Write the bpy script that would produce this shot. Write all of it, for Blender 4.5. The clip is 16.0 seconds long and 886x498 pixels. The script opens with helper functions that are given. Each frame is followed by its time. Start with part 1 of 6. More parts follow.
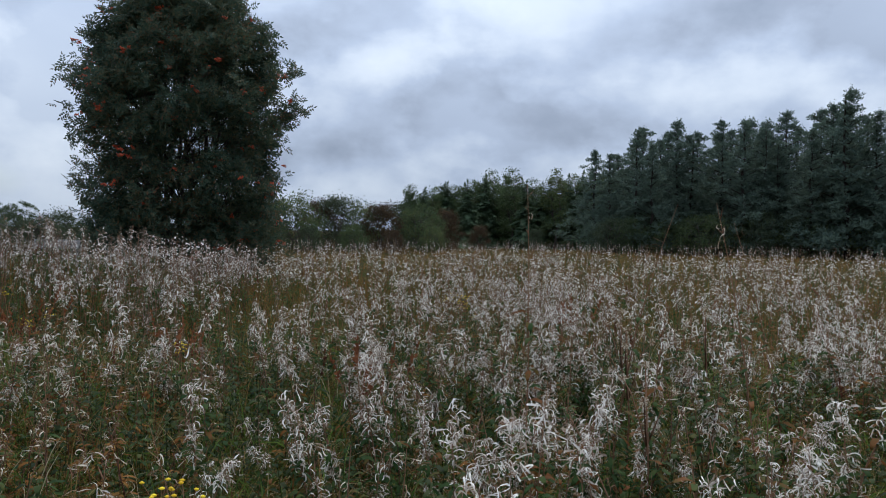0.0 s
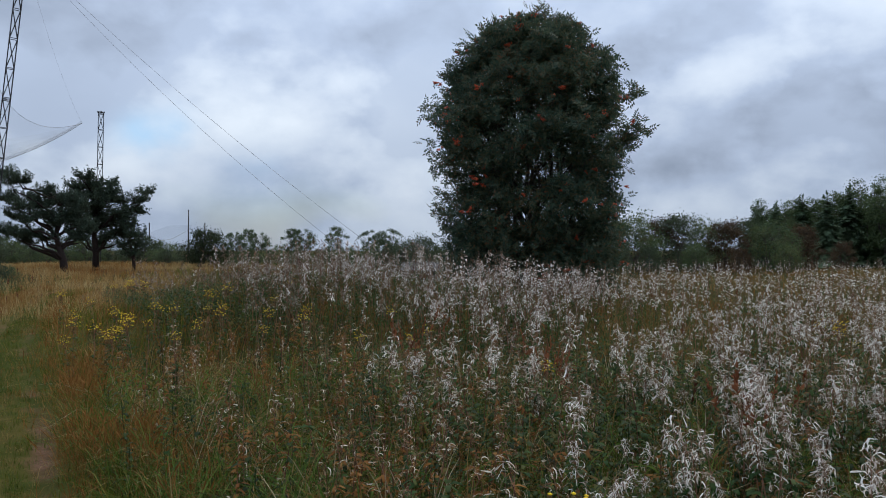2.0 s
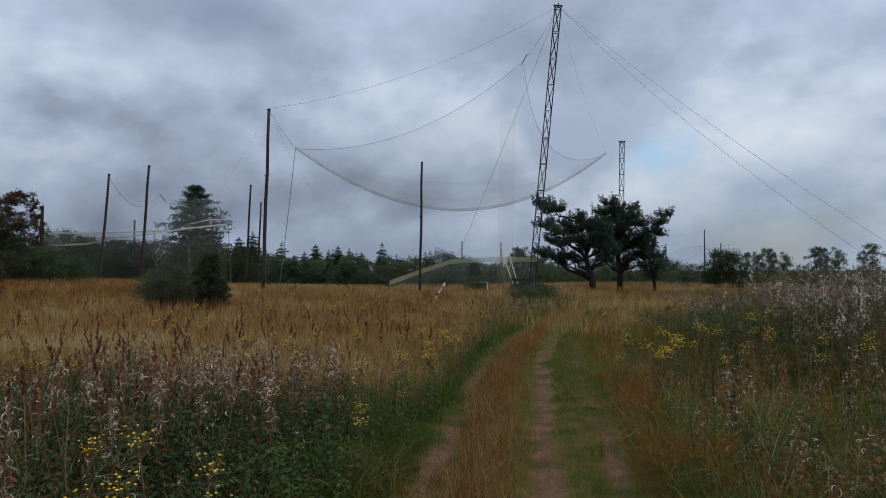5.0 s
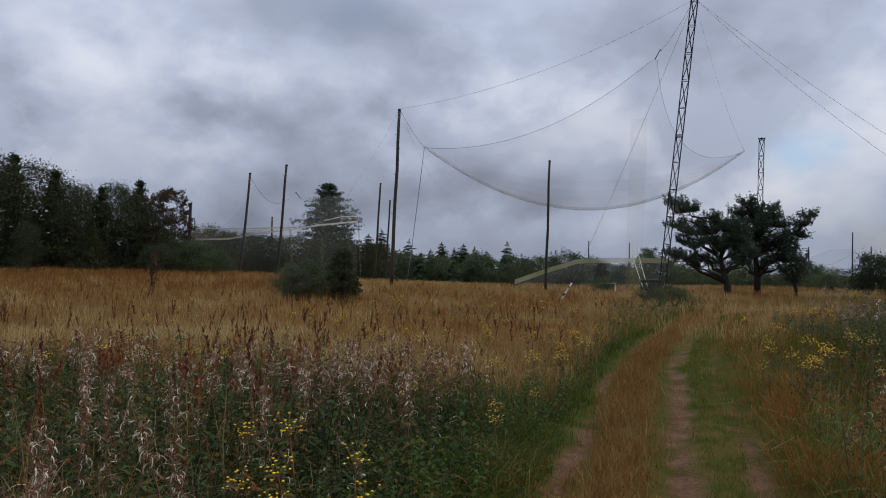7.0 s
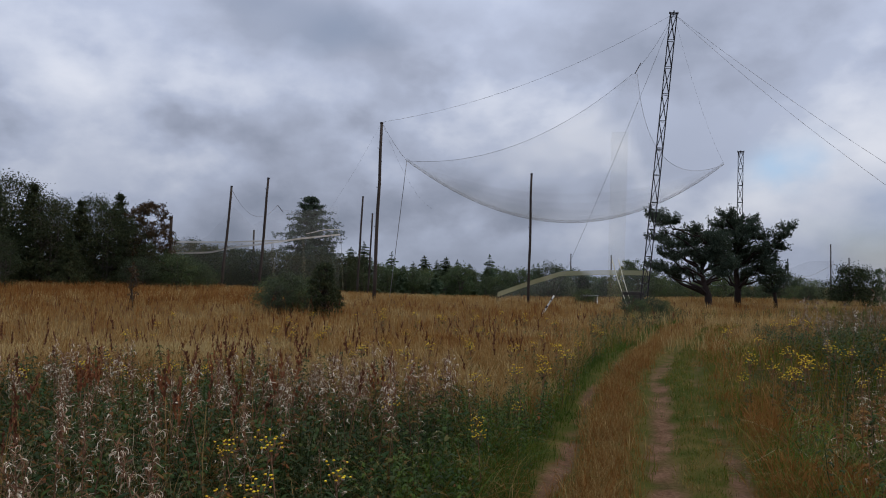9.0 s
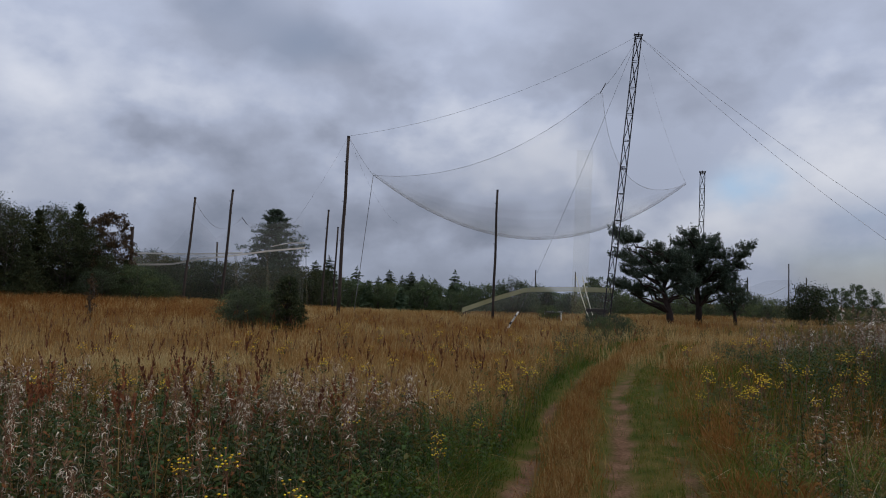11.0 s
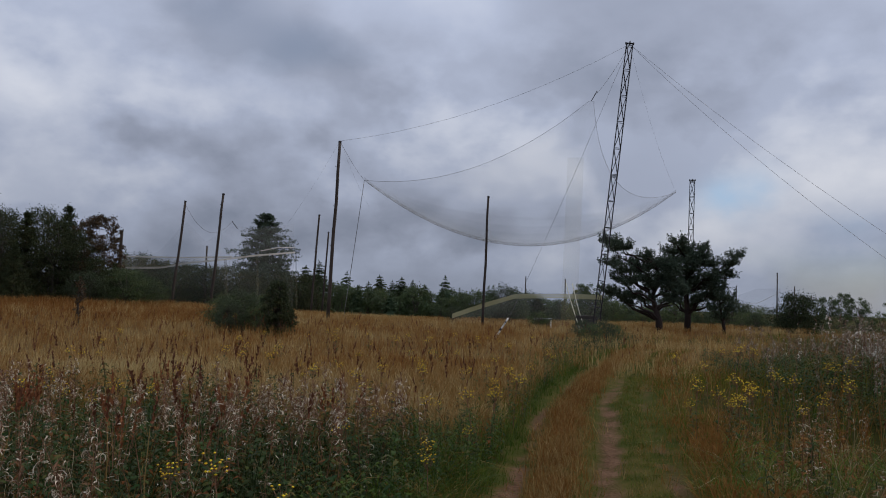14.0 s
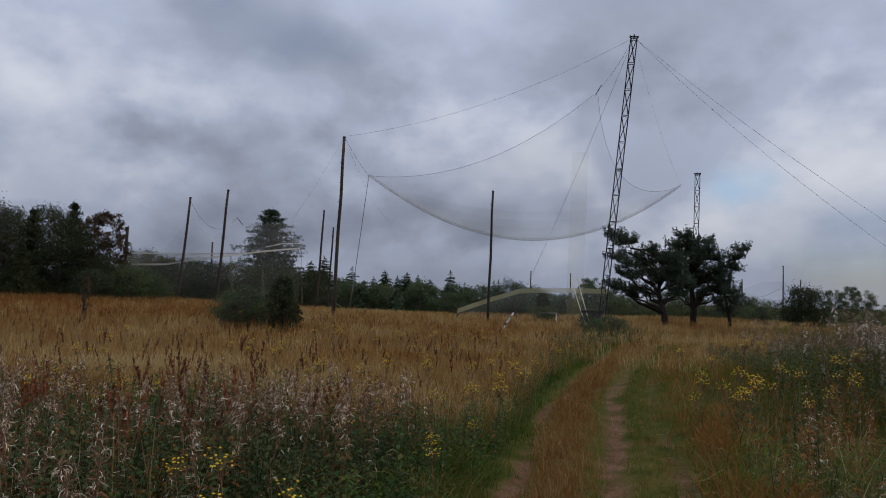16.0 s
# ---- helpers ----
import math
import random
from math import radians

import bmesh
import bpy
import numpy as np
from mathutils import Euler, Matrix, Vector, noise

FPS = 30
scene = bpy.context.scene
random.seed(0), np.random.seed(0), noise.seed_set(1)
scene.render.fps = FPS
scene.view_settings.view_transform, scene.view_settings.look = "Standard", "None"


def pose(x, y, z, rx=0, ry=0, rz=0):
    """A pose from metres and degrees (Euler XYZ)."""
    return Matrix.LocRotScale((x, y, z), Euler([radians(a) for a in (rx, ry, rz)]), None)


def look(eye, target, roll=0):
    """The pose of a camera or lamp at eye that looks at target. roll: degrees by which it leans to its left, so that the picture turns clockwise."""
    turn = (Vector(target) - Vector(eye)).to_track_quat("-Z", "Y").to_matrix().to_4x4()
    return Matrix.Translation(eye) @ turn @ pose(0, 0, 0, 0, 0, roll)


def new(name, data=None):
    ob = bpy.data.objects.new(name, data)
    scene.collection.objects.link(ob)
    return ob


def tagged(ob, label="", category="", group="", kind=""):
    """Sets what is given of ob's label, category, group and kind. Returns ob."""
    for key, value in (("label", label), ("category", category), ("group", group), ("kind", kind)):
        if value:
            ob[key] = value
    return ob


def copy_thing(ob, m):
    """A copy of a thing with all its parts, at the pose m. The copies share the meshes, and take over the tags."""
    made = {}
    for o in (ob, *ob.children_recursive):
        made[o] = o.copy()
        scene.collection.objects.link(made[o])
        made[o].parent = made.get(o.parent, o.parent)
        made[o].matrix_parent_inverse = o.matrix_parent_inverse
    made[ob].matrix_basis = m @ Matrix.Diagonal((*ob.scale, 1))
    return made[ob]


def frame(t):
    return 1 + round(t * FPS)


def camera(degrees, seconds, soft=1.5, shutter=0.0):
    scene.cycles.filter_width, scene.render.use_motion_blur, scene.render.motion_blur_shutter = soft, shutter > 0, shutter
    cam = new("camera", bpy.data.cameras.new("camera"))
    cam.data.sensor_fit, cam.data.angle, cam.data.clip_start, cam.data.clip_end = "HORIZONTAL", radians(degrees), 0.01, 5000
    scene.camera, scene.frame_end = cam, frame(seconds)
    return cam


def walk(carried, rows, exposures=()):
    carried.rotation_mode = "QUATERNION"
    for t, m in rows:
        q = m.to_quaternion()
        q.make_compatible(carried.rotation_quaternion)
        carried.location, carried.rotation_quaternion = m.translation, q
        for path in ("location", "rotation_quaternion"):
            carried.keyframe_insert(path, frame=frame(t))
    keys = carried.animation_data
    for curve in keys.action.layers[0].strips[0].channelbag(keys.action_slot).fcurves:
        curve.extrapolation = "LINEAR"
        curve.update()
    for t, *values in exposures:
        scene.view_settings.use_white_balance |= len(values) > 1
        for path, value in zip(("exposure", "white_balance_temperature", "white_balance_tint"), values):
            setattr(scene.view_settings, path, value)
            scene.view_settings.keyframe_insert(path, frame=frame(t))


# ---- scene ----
cam = camera(59.04, 16.0, 1.0)
PATH = [
    (0.0, -0.000, 0.000, 1.650, 88.81, -0.95, -0.00),
    (0.5, -0.053, 0.003, 1.649, 88.62, -0.84, 5.83),
    (1.0, -0.104, -0.015, 1.655, 89.16, -0.62, 11.79),
    (1.5, -0.146, -0.041, 1.660, 89.48, -0.19, 18.08),
    (2.0, -0.185, -0.088, 1.663, 90.10, -0.04, 24.29),
    (2.5, -0.215, -0.135, 1.667, 90.81, 0.11, 30.00),
    (3.0, -0.269, -0.182, 1.673, 91.13, 0.29, 36.09),
    (3.5, -0.313, -0.210, 1.671, 91.52, 0.49, 43.13),
    (4.0, -0.373, -0.242, 1.680, 91.69, 0.59, 49.01),
    (4.5, -0.428, -0.290, 1.692, 91.90, 0.42, 54.41),
    (5.0, -0.476, -0.349, 1.687, 91.62, 0.14, 60.56),
    (5.2, -0.487, -0.368, 1.686, 91.19, 0.16, 62.91),
    (7.3, -0.487, -0.461, 1.697, 91.49, -1.00, 69.68),
    (7.5, -0.488, -0.464, 1.698, 91.44, -1.03, 69.40),
    (8.0, -0.496, -0.459, 1.700, 91.35, -0.93, 69.05),
    (8.5, -0.497, -0.453, 1.703, 92.00, -0.75, 69.25),
    (9.0, -0.497, -0.445, 1.706, 92.40, -0.76, 68.37),
    (11.3, -0.486, -0.419, 1.727, 93.62, -1.30, 65.67),
    (11.5, -0.485, -0.419, 1.728, 93.71, -1.16, 65.64),
    (12.0, -0.480, -0.423, 1.730, 93.98, -1.40, 65.30),
    (12.5, -0.477, -0.427, 1.731, 93.98, -1.42, 65.18),
    (13.0, -0.475, -0.430, 1.730, 93.92, -1.78, 65.11),
    (13.5, -0.472, -0.432, 1.729, 93.94, -1.76, 65.12),
    (14.0, -0.469, -0.434, 1.729, 93.97, -1.83, 65.10),
    (14.5, -0.465, -0.434, 1.730, 93.98, -1.77, 65.21),
    (15.0, -0.463, -0.431, 1.730, 93.99, -1.63, 65.33),
    (15.5, -0.464, -0.428, 1.729, 93.83, -1.65, 65.38),
    (16.0, -0.466, -0.424, 1.724, 93.60, -1.54, 65.49),
]
walk(cam, [(t, pose(x, y, z, rx, ry, rz)) for t, x, y, z, rx, ry, rz in PATH], [(0.0, 0.16, 6150, 6), (0.5, 0.18, 6150, 6), (2.5, 0.05, 6150, 6), (3.5, 0.06, 6150, 6), (4.0, -0.07, 6160, 6), (5.0, -0.22, 6200, 6), (7.5, -0.18, 6550, 12), (9.0, -0.18, 6500, 12), (11.5, -0.33, 6500, 12), (16.0, -0.38, 6500, 12)])

# ---- world: broken overcast over a hazy Nishita sky, and one veiled sun ----
SUN_AZ, SUN_EL = -20.0, 52.0  # degrees: bearing from +Y towards -X, height


def node(nt, kind, **sets):
    n = nt.nodes.new(kind)
    for k, v in sets.items():
        n.inputs[k].default_value = v
    return n


def math_node(nt, op, a, b=None):
    n = nt.nodes.new("ShaderNodeMath")
    n.operation = op
    for i, v in enumerate((a, b)):
        if v is None:
            continue
        if isinstance(v, (int, float)):
            n.inputs[i].default_value = v
        else:
            nt.links.new(v, n.inputs[i])
    return n.outputs[0]


def ramp_node(nt, fac, stops):
    n = nt.nodes.new("ShaderNodeValToRGB")
    els = n.color_ramp.elements
    while len(els) < len(stops):
        els.new(0.5)
    for e, (p, c) in zip(els, stops):
        e.position, e.color = p, (*c, 1) if len(c) == 3 else c
    nt.links.new(fac, n.inputs[0])
    return n.outputs[0]


def mix_node(nt, fac, a, b, blend="MIX"):
    n = nt.nodes.new("ShaderNodeMix")
    n.data_type, n.blend_type = "RGBA", blend
    for sock, v in ((n.inputs[0], fac), (n.inputs[6], a), (n.inputs[7], b)):
        if isinstance(v, (int, float)):
            sock.default_value = v
        elif isinstance(v, tuple):
            sock.default_value = (*v, 1)
        else:
            nt.links.new(v, sock)
    return n.outputs[2]


def make_world():
    w = bpy.data.worlds.new("overcast_sky")
    w.use_nodes = True
    nt = w.node_tree
    nt.nodes.clear()
    out = nt.nodes.new("ShaderNodeOutputWorld")
    bg_sky, bg_cloud = nt.nodes.new("ShaderNodeBackground"), nt.nodes.new("ShaderNodeBackground")
    sky = nt.nodes.new("ShaderNodeTexSky")
    sky.sky_type, sky.sun_disc = "NISHITA", False
    sky.sun_elevation, sky.sun_rotation = radians(SUN_EL), radians(-SUN_AZ)
    nt.links.new(sky.outputs[0], bg_sky.inputs[0])
    bg_sky.inputs[1].default_value = 0.09
    co = nt.nodes.new("ShaderNodeTexCoord")
    sep = nt.nodes.new("ShaderNodeSeparateXYZ")
    nt.links.new(co.outputs["Generated"], sep.inputs[0])
    x, y, z = sep.outputs
    up = math_node(nt, "ADD", math_node(nt, "MAXIMUM", z, 0.0), 0.80)
    comb = nt.nodes.new("ShaderNodeCombineXYZ")
    nt.links.new(math_node(nt, "DIVIDE", x, up), comb.inputs[0])
    nt.links.new(math_node(nt, "DIVIDE", y, up), comb.inputs[1])
    nt.links.new(math_node(nt, "MULTIPLY", z, 1.6), comb.inputs[2])

    def cloud(scale, detail, rough, dist):
        n = node(nt, "ShaderNodeTexNoise", Scale=scale, Detail=detail, Roughness=rough, Distortion=dist)
        nt.links.new(comb.outputs[0], n.inputs["Vector"])
        return n.outputs["Fac"]

    def towards(bearing, height, power):
        """1 in a direction of the sky, falling off round it."""
        d = nt.nodes.new("ShaderNodeVectorMath")
        d.operation = "DOT_PRODUCT"
        nt.links.new(co.outputs["Generated"], d.inputs[0])
        d.inputs[1].default_value = Vector((-math.sin(radians(bearing)), math.cos(radians(bearing)), math.tan(radians(height)))).normalized()
        return math_node(nt, "POWER", math_node(nt, "MAXIMUM", d.outputs["Value"], 0.0), power)

    def heap_at(lift):
        """Billows of low cloud, sampled a little higher by lift."""
        mp = nt.nodes.new("ShaderNodeMapping")
        mp.inputs["Scale"].default_value = (1.0, 1.0, 1.55)
        mp.inputs["Location"].default_value = (3.7, 1.9, 0.4 + lift)
        nt.links.new(co.outputs["Generated"], mp.inputs[0])
        n = node(nt, "ShaderNodeTexNoise", Scale=4.2, Detail=7.0, Roughness=0.50, Distortion=0.0)
        nt.links.new(mp.outputs[0], n.inputs["Vector"])
        return n.outputs["Fac"]

    broad, lumps, gaps = cloud(1.5, 3, 0.42, 0.0), cloud(3.2, 6, 0.44, 0.0), cloud(1.6, 3, 0.5, 0.0)
    tone = math_node(nt, "ADD", math_node(nt, "MULTIPLY", broad, 0.24), math_node(nt, "MULTIPLY", lumps, 0.17))
    # heaped cloud low in the sky: lit tops over slate bases, flattening out overhead
    here, above = heap_at(0.0), heap_at(0.075)
    puff, higher = (ramp_node(nt, n, [(0.40, (0, 0, 0)), (0.50, (0.55, 0.55, 0.55)), (0.62, (1, 1, 1))]) for n in (here, above))
    relief = math_node(nt, "MULTIPLY", math_node(nt, "SUBTRACT", puff, higher), 0.135)
    band = ramp_node(nt, z, [(0.0, (0.35, 0.35, 0.35)), (0.06, (0.9, 0.9, 0.9)), (0.20, (1, 1, 1)), (0.38, (0.20, 0.20, 0.20))])
    heaps = math_node(nt, "MULTIPLY", band, math_node(nt, "ADD", relief, math_node(nt, "MULTIPLY", math_node(nt, "SUBTRACT", puff, 0.5), 0.050)))
    tone = math_node(nt, "ADD", math_node(nt, "ADD", tone, 0.335), heaps)
    # thin cloud glows round the veiled sun and along the far horizon; a heavy bank lies over the wood
    for bearing, height, power, gain in ((48, 20, 70.0, -0.035), (60, 19, 70.0, 0.03), (-22, 13, 60.0, -0.055), (8, 17, 60.0, -0.05), (32, 4, 18.0, 0.085), (46, 8, 80.0, 0.05), (42, 24, 22.0, -0.060), (66, 3, 130.0, -0.085), (82, 4, 60.0, -0.06), (100, 10, 60.0, 0.07), (89, 12, 260.0, 0.05), (58, 10.5, 400.0, 0.045), (63.6, 22, 300.0, 0.06), (0, 14, 250.0, 0.04), (-14, 11, 260.0, 0.035)):
        tone = math_node(nt, "ADD", tone, math_node(nt, "MULTIPLY", towards(bearing, height, power), gain))
    col = ramp_node(nt, tone, [(0.36, (0.215, 0.255, 0.335)), (0.47, (0.335, 0.38, 0.485)), (0.55, (0.44, 0.50, 0.635)), (0.62, (0.58, 0.635, 0.75)), (0.74, (0.76, 0.80, 0.88))])
    low = math_node(nt, "POWER", math_node(nt, "SUBTRACT", 1.0, math_node(nt, "MINIMUM", math_node(nt, "MAXIMUM", z, 0.0), 1.0)), 30.0)
    col = mix_node(nt, math_node(nt, "MULTIPLY", low, 0.25), col, (0.45, 0.53, 0.66))
    # small gaps of pale blue between the clouds
    for bearing, height, power, gain in ((45.4, 7.4, 2600.0, 1.3), (43.2, 8.0, 3000.0, 1.0), (38.0, 6.5, 900.0, 0.35)):
        fac = math_node(nt, "MULTIPLY", math_node(nt, "MULTIPLY", towards(bearing, height, power), gain), ramp_node(nt, here, [(0.42, (1, 1, 1)), (0.56, (0.1, 0.1, 0.1))]))
        col = mix_node(nt, fac, col, (0.47, 0.66, 0.88))
    nt.links.new(col, bg_cloud.inputs[0])
    # an overcast sky is about three times as bright overhead as at the horizon
    nt.links.new(math_node(nt, "ADD", 0.80, math_node(nt, "MULTIPLY", math_node(nt, "MAXIMUM", z, 0.0), 1.5)), bg_cloud.inputs[1])
    cover = ramp_node(nt, gaps, [(0.30, (0.25, 0.25, 0.25)), (0.40, (1, 1, 1))])
    mixs = nt.nodes.new("ShaderNodeMixShader")
    nt.links.new(cover, mixs.inputs[0])
    nt.links.new(bg_sky.outputs[0], mixs.inputs[1])
    nt.links.new(bg_cloud.outputs[0], mixs.inputs[2])
    nt.links.new(mixs.outputs[0], out.inputs[0])
    scene.world = w


make_world()
sun = new("sun", bpy.data.lights.new("sun", "SUN"))
sun.data.energy, sun.data.angle, sun.data.color = 1.4, radians(25), (1.0, 0.87, 0.70)
sun.matrix_world = look((60 * -math.sin(radians(SUN_AZ)), 60 * math.cos(radians(SUN_AZ)), 60 * math.tan(radians(SUN_EL))), (0, 0, 0))


# ---- materials ----
def surface(name, stops, rough=0.8, metal=0.0, big=0.4, fine=30.0, spread=0.5, island=True, thing=False, leafy=0.0, bump=0.0, stretch=None, alpha=None):
    """A node material: a ramp of colours driven by broad and fine noise in world space, and by a random value per piece."""
    m = bpy.data.materials.new(name)
    m.use_nodes = True
    nt = m.node_tree
    nt.nodes.clear()
    out = nt.nodes.new("ShaderNodeOutputMaterial")
    bsdf = nt.nodes.new("ShaderNodeBsdfPrincipled")
    geo = nt.nodes.new("ShaderNodeNewGeometry")
    vec = geo.outputs["Position"]
    if stretch:
        tc = nt.nodes.new("ShaderNodeTexCoord")
        mp = nt.nodes.new("ShaderNodeMapping")
        mp.inputs["Scale"].default_value = stretch
        nt.links.new(tc.outputs["Object"], mp.inputs[0])
        vec = mp.outputs[0]
    n1, n2 = node(nt, "ShaderNodeTexNoise", Scale=big, Detail=2.0), node(nt, "ShaderNodeTexNoise", Scale=fine, Detail=3.0)
    for n in (n1, n2):
        nt.links.new(vec, n.inputs["Vector"])
    f = math_node(nt, "ADD", math_node(nt, "MULTIPLY", n1.outputs["Fac"], 0.55), math_node(nt, "MULTIPLY", n2.outputs["Fac"], 0.45))
    if island or thing:
        r = geo.outputs["Random Per Island"]
        if thing:
            r = nt.nodes.new("ShaderNodeObjectInfo").outputs["Random"]
        f = math_node(nt, "ADD", f, math_node(nt, "MULTIPLY", math_node(nt, "SUBTRACT", r, 0.5), spread))
    col = ramp_node(nt, f, stops)
    nt.links.new(col, bsdf.inputs["Base Color"])
    bsdf.inputs["Roughness"].default_value, bsdf.inputs["Metallic"].default_value = rough, metal
    bsdf.inputs["Specular IOR Level"].default_value = 0.10 if leafy else 0.25
    if bump:
        b = nt.nodes.new("ShaderNodeBump")
        b.inputs["Strength"].default_value = bump
        b.inputs["Distance"].default_value = 0.02
        nt.links.new(n2.outputs["Fac"], b.inputs["Height"])
        nt.links.new(b.outputs[0], bsdf.inputs["Normal"])
    shader = bsdf.outputs[0]
    if leafy:
        tr = nt.nodes.new("ShaderNodeBsdfTranslucent")
        nt.links.new(col, tr.inputs[0])
        mx = nt.nodes.new("ShaderNodeMixShader")
        mx.inputs[0].default_value = leafy
        nt.links.new(shader, mx.inputs[1])
        nt.links.new(tr.outputs[0], mx.inputs[2])
        shader = mx.outputs[0]
    if alpha is not None:
        tp = nt.nodes.new("ShaderNodeBsdfTransparent")
        mx = nt.nodes.new("ShaderNodeMixShader")
        mx.inputs[0].default_value = alpha
        nt.links.new(tp.outputs[0], mx.inputs[1])
        nt.links.new(shader, mx.inputs[2])
        shader = mx.outputs[0]
    nt.links.new(shader, out.inputs[0])
    return m


FLUFF = surface("seed_fluff", [(0.22, (0.22, 0.15, 0.10)), (0.45, (0.52, 0.44, 0.36)), (0.64, (0.94, 0.89, 0.81))], 0.9, leafy=0.35, spread=0.75)
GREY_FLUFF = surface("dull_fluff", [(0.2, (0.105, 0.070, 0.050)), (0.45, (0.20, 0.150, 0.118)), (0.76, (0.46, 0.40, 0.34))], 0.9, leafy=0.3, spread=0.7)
PINK_FLUFF = surface("pinkish_pods", [(0.2, (0.15, 0.070, 0.034)), (0.45, (0.29, 0.190, 0.115)), (0.68, (0.74, 0.66, 0.52))], 0.9, leafy=0.3, spread=0.7)
HAY = surface("hay_culm", [(0.38, (0.215, 0.094, 0.025)), (0.5, (0.325, 0.198, 0.070)), (0.62, (0.46, 0.355, 0.165))], 0.85, leafy=0.4, spread=0.13, big=0.16, fine=1.2)
DOCK = surface("dock_rust", [(0.3, (0.13, 0.045, 0.022)), (0.7, (0.29, 0.115, 0.050))], 0.85, leafy=0.25)
STEM = surface("plant_stem", [(0.3, (0.12, 0.058, 0.038)), (0.6, (0.24, 0.135, 0.080))], 0.75, leafy=0.2)
HERB = surface("herb_leaf", [(0.2, (0.026, 0.056, 0.015)), (0.55, (0.058, 0.100, 0.026)), (0.74, (0.105, 0.105, 0.028)), (0.90, (0.200, 0.078, 0.025))], 0.6, leafy=0.4, spread=0.8)
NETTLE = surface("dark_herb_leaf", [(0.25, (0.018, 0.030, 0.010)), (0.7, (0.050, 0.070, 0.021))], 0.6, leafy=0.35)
GREEN = surface("green_grass", [(0.2, (0.040, 0.066, 0.008)), (0.5, (0.092, 0.115, 0.014)), (0.85, (0.185, 0.160, 0.032))], 0.6, leafy=0.45, spread=0.75)
LUSH = surface("lush_grass", [(0.25, (0.030, 0.062, 0.009)), (0.75, (0.082, 0.130, 0.018))], 0.55, leafy=0.4)
BLADE = surface("fresh_grass_blade", [(0.25, (0.070, 0.125, 0.022)), (0.75, (0.175, 0.255, 0.052))], 0.5, leafy=0.45)
STRAW = surface("pale_straw", [(0.25, (0.27, 0.20, 0.10)), (0.75, (0.56, 0.47, 0.31))], 0.75, leafy=0.4)
TAN = surface("dry_grass", [(0.2, (0.130, 0.066, 0.019)), (0.5, (0.250, 0.148, 0.047)), (0.8, (0.370, 0.265, 0.112))], 0.8, leafy=0.35, spread=0.5, big=0.12)
RUST = surface("rusty_grass", [(0.2, (0.118, 0.044, 0.012)), (0.5, (0.222, 0.100, 0.026)), (0.8, (0.300, 0.160, 0.048))], 0.8, leafy=0.35, spread=0.4, big=0.3)
SPIKE = surface("dock_seed", [(0.3, (0.072, 0.024, 0.011)), (0.7, (0.160, 0.060, 0.028))], 0.9)
YELLOW = surface("tansy_flower", [(0.3, (0.66, 0.40, 0.012)), (0.7, (0.90, 0.66, 0.03))], 0.7, spread=0.5)
BARK = surface("grey_bark", [(0.3, (0.030, 0.025, 0.021)), (0.7, (0.085, 0.072, 0.060))], 0.9, big=2, bump=0.6)
PINE_BARK = surface("pine_bark", [(0.3, (0.016, 0.012, 0.011)), (0.7, (0.040, 0.027, 0.022))], 0.9, big=2, bump=0.6)
ROWAN_LEAF = surface("rowan_leaf", [(0.2, (0.044, 0.074, 0.052)), (0.5, (0.070, 0.102, 0.064)), (0.76, (0.115, 0.108, 0.058)), (0.90, (0.17, 0.078, 0.042))], 0.5, leafy=0.4, spread=0.6, big=0.5, fine=4)
BERRY = surface("rowan_berry", [(0.3, (0.28, 0.042, 0.016)), (0.7, (0.48, 0.085, 0.026))], 0.5)
# needles of the distant pine wood, base colour blued and lifted as aerial haze
HAZY_NEEDLE = surface("hazy_pine_needle", [(0.25, (0.070, 0.106, 0.086)), (0.75, (0.146, 0.192, 0.142))], 0.6, leafy=0.45, big=0.3, fine=6)
DARKNEEDLE = surface("dark_needle", [(0.25, (0.036, 0.056, 0.042)), (0.75, (0.085, 0.112, 0.072))], 0.6, leafy=0.25, big=0.3, fine=6)
SPRUCE = surface("spruce_needle", [(0.25, (0.062, 0.100, 0.062)), (0.75, (0.140, 0.192, 0.100))], 0.6, leafy=0.3, big=0.15, fine=5)
LEAF = surface("broad_leaf", [(0.2, (0.048, 0.075, 0.037)), (0.5, (0.080, 0.114, 0.049)), (0.8, (0.142, 0.142, 0.051))], 0.6, leafy=0.42, spread=0.3, big=0.10, fine=3)
DARKLEAF = surface("dark_leaf", [(0.2, (0.022, 0.034, 0.018)), (0.5, (0.042, 0.056, 0.026)), (0.8, (0.080, 0.076, 0.031))], 0.65, leafy=0.25, spread=0.4, big=0.2, fine=3)
# far foliage of any species: distance haze mixed into a paler grey-green
HAZY_LEAF = surface("hazy_far_leaf", [(0.2, (0.046, 0.070, 0.036)), (0.8, (0.112, 0.140, 0.068))], 0.6, leafy=0.3, spread=0.4, big=0.2, fine=3)
RUSSET = surface("russet_leaf", [(0.2, (0.040, 0.034, 0.022)), (0.5, (0.078, 0.048, 0.028)), (0.8, (0.115, 0.078, 0.036))], 0.7, leafy=0.3, spread=0.5, big=0.3, fine=4)
BUSHGREEN = surface("dull_bush_leaf", [(0.2, (0.034, 0.050, 0.028)), (0.8, (0.082, 0.102, 0.054))], 0.6, leafy=0.3, spread=0.4, big=0.2, fine=3)
STEEL = surface("dark_painted_steel", [(0.3, (0.018, 0.018, 0.022)), (0.7, (0.05, 0.045, 0.045))], 0.6, 0.3, island=False, big=1.5)
POLE = surface("weathered_pole", [(0.3, (0.022, 0.017, 0.014)), (0.7, (0.062, 0.047, 0.038))], 0.85, island=False, thing=True, spread=0.25, big=1.0, fine=14, bump=0.4, stretch=(6, 6, 0.6))
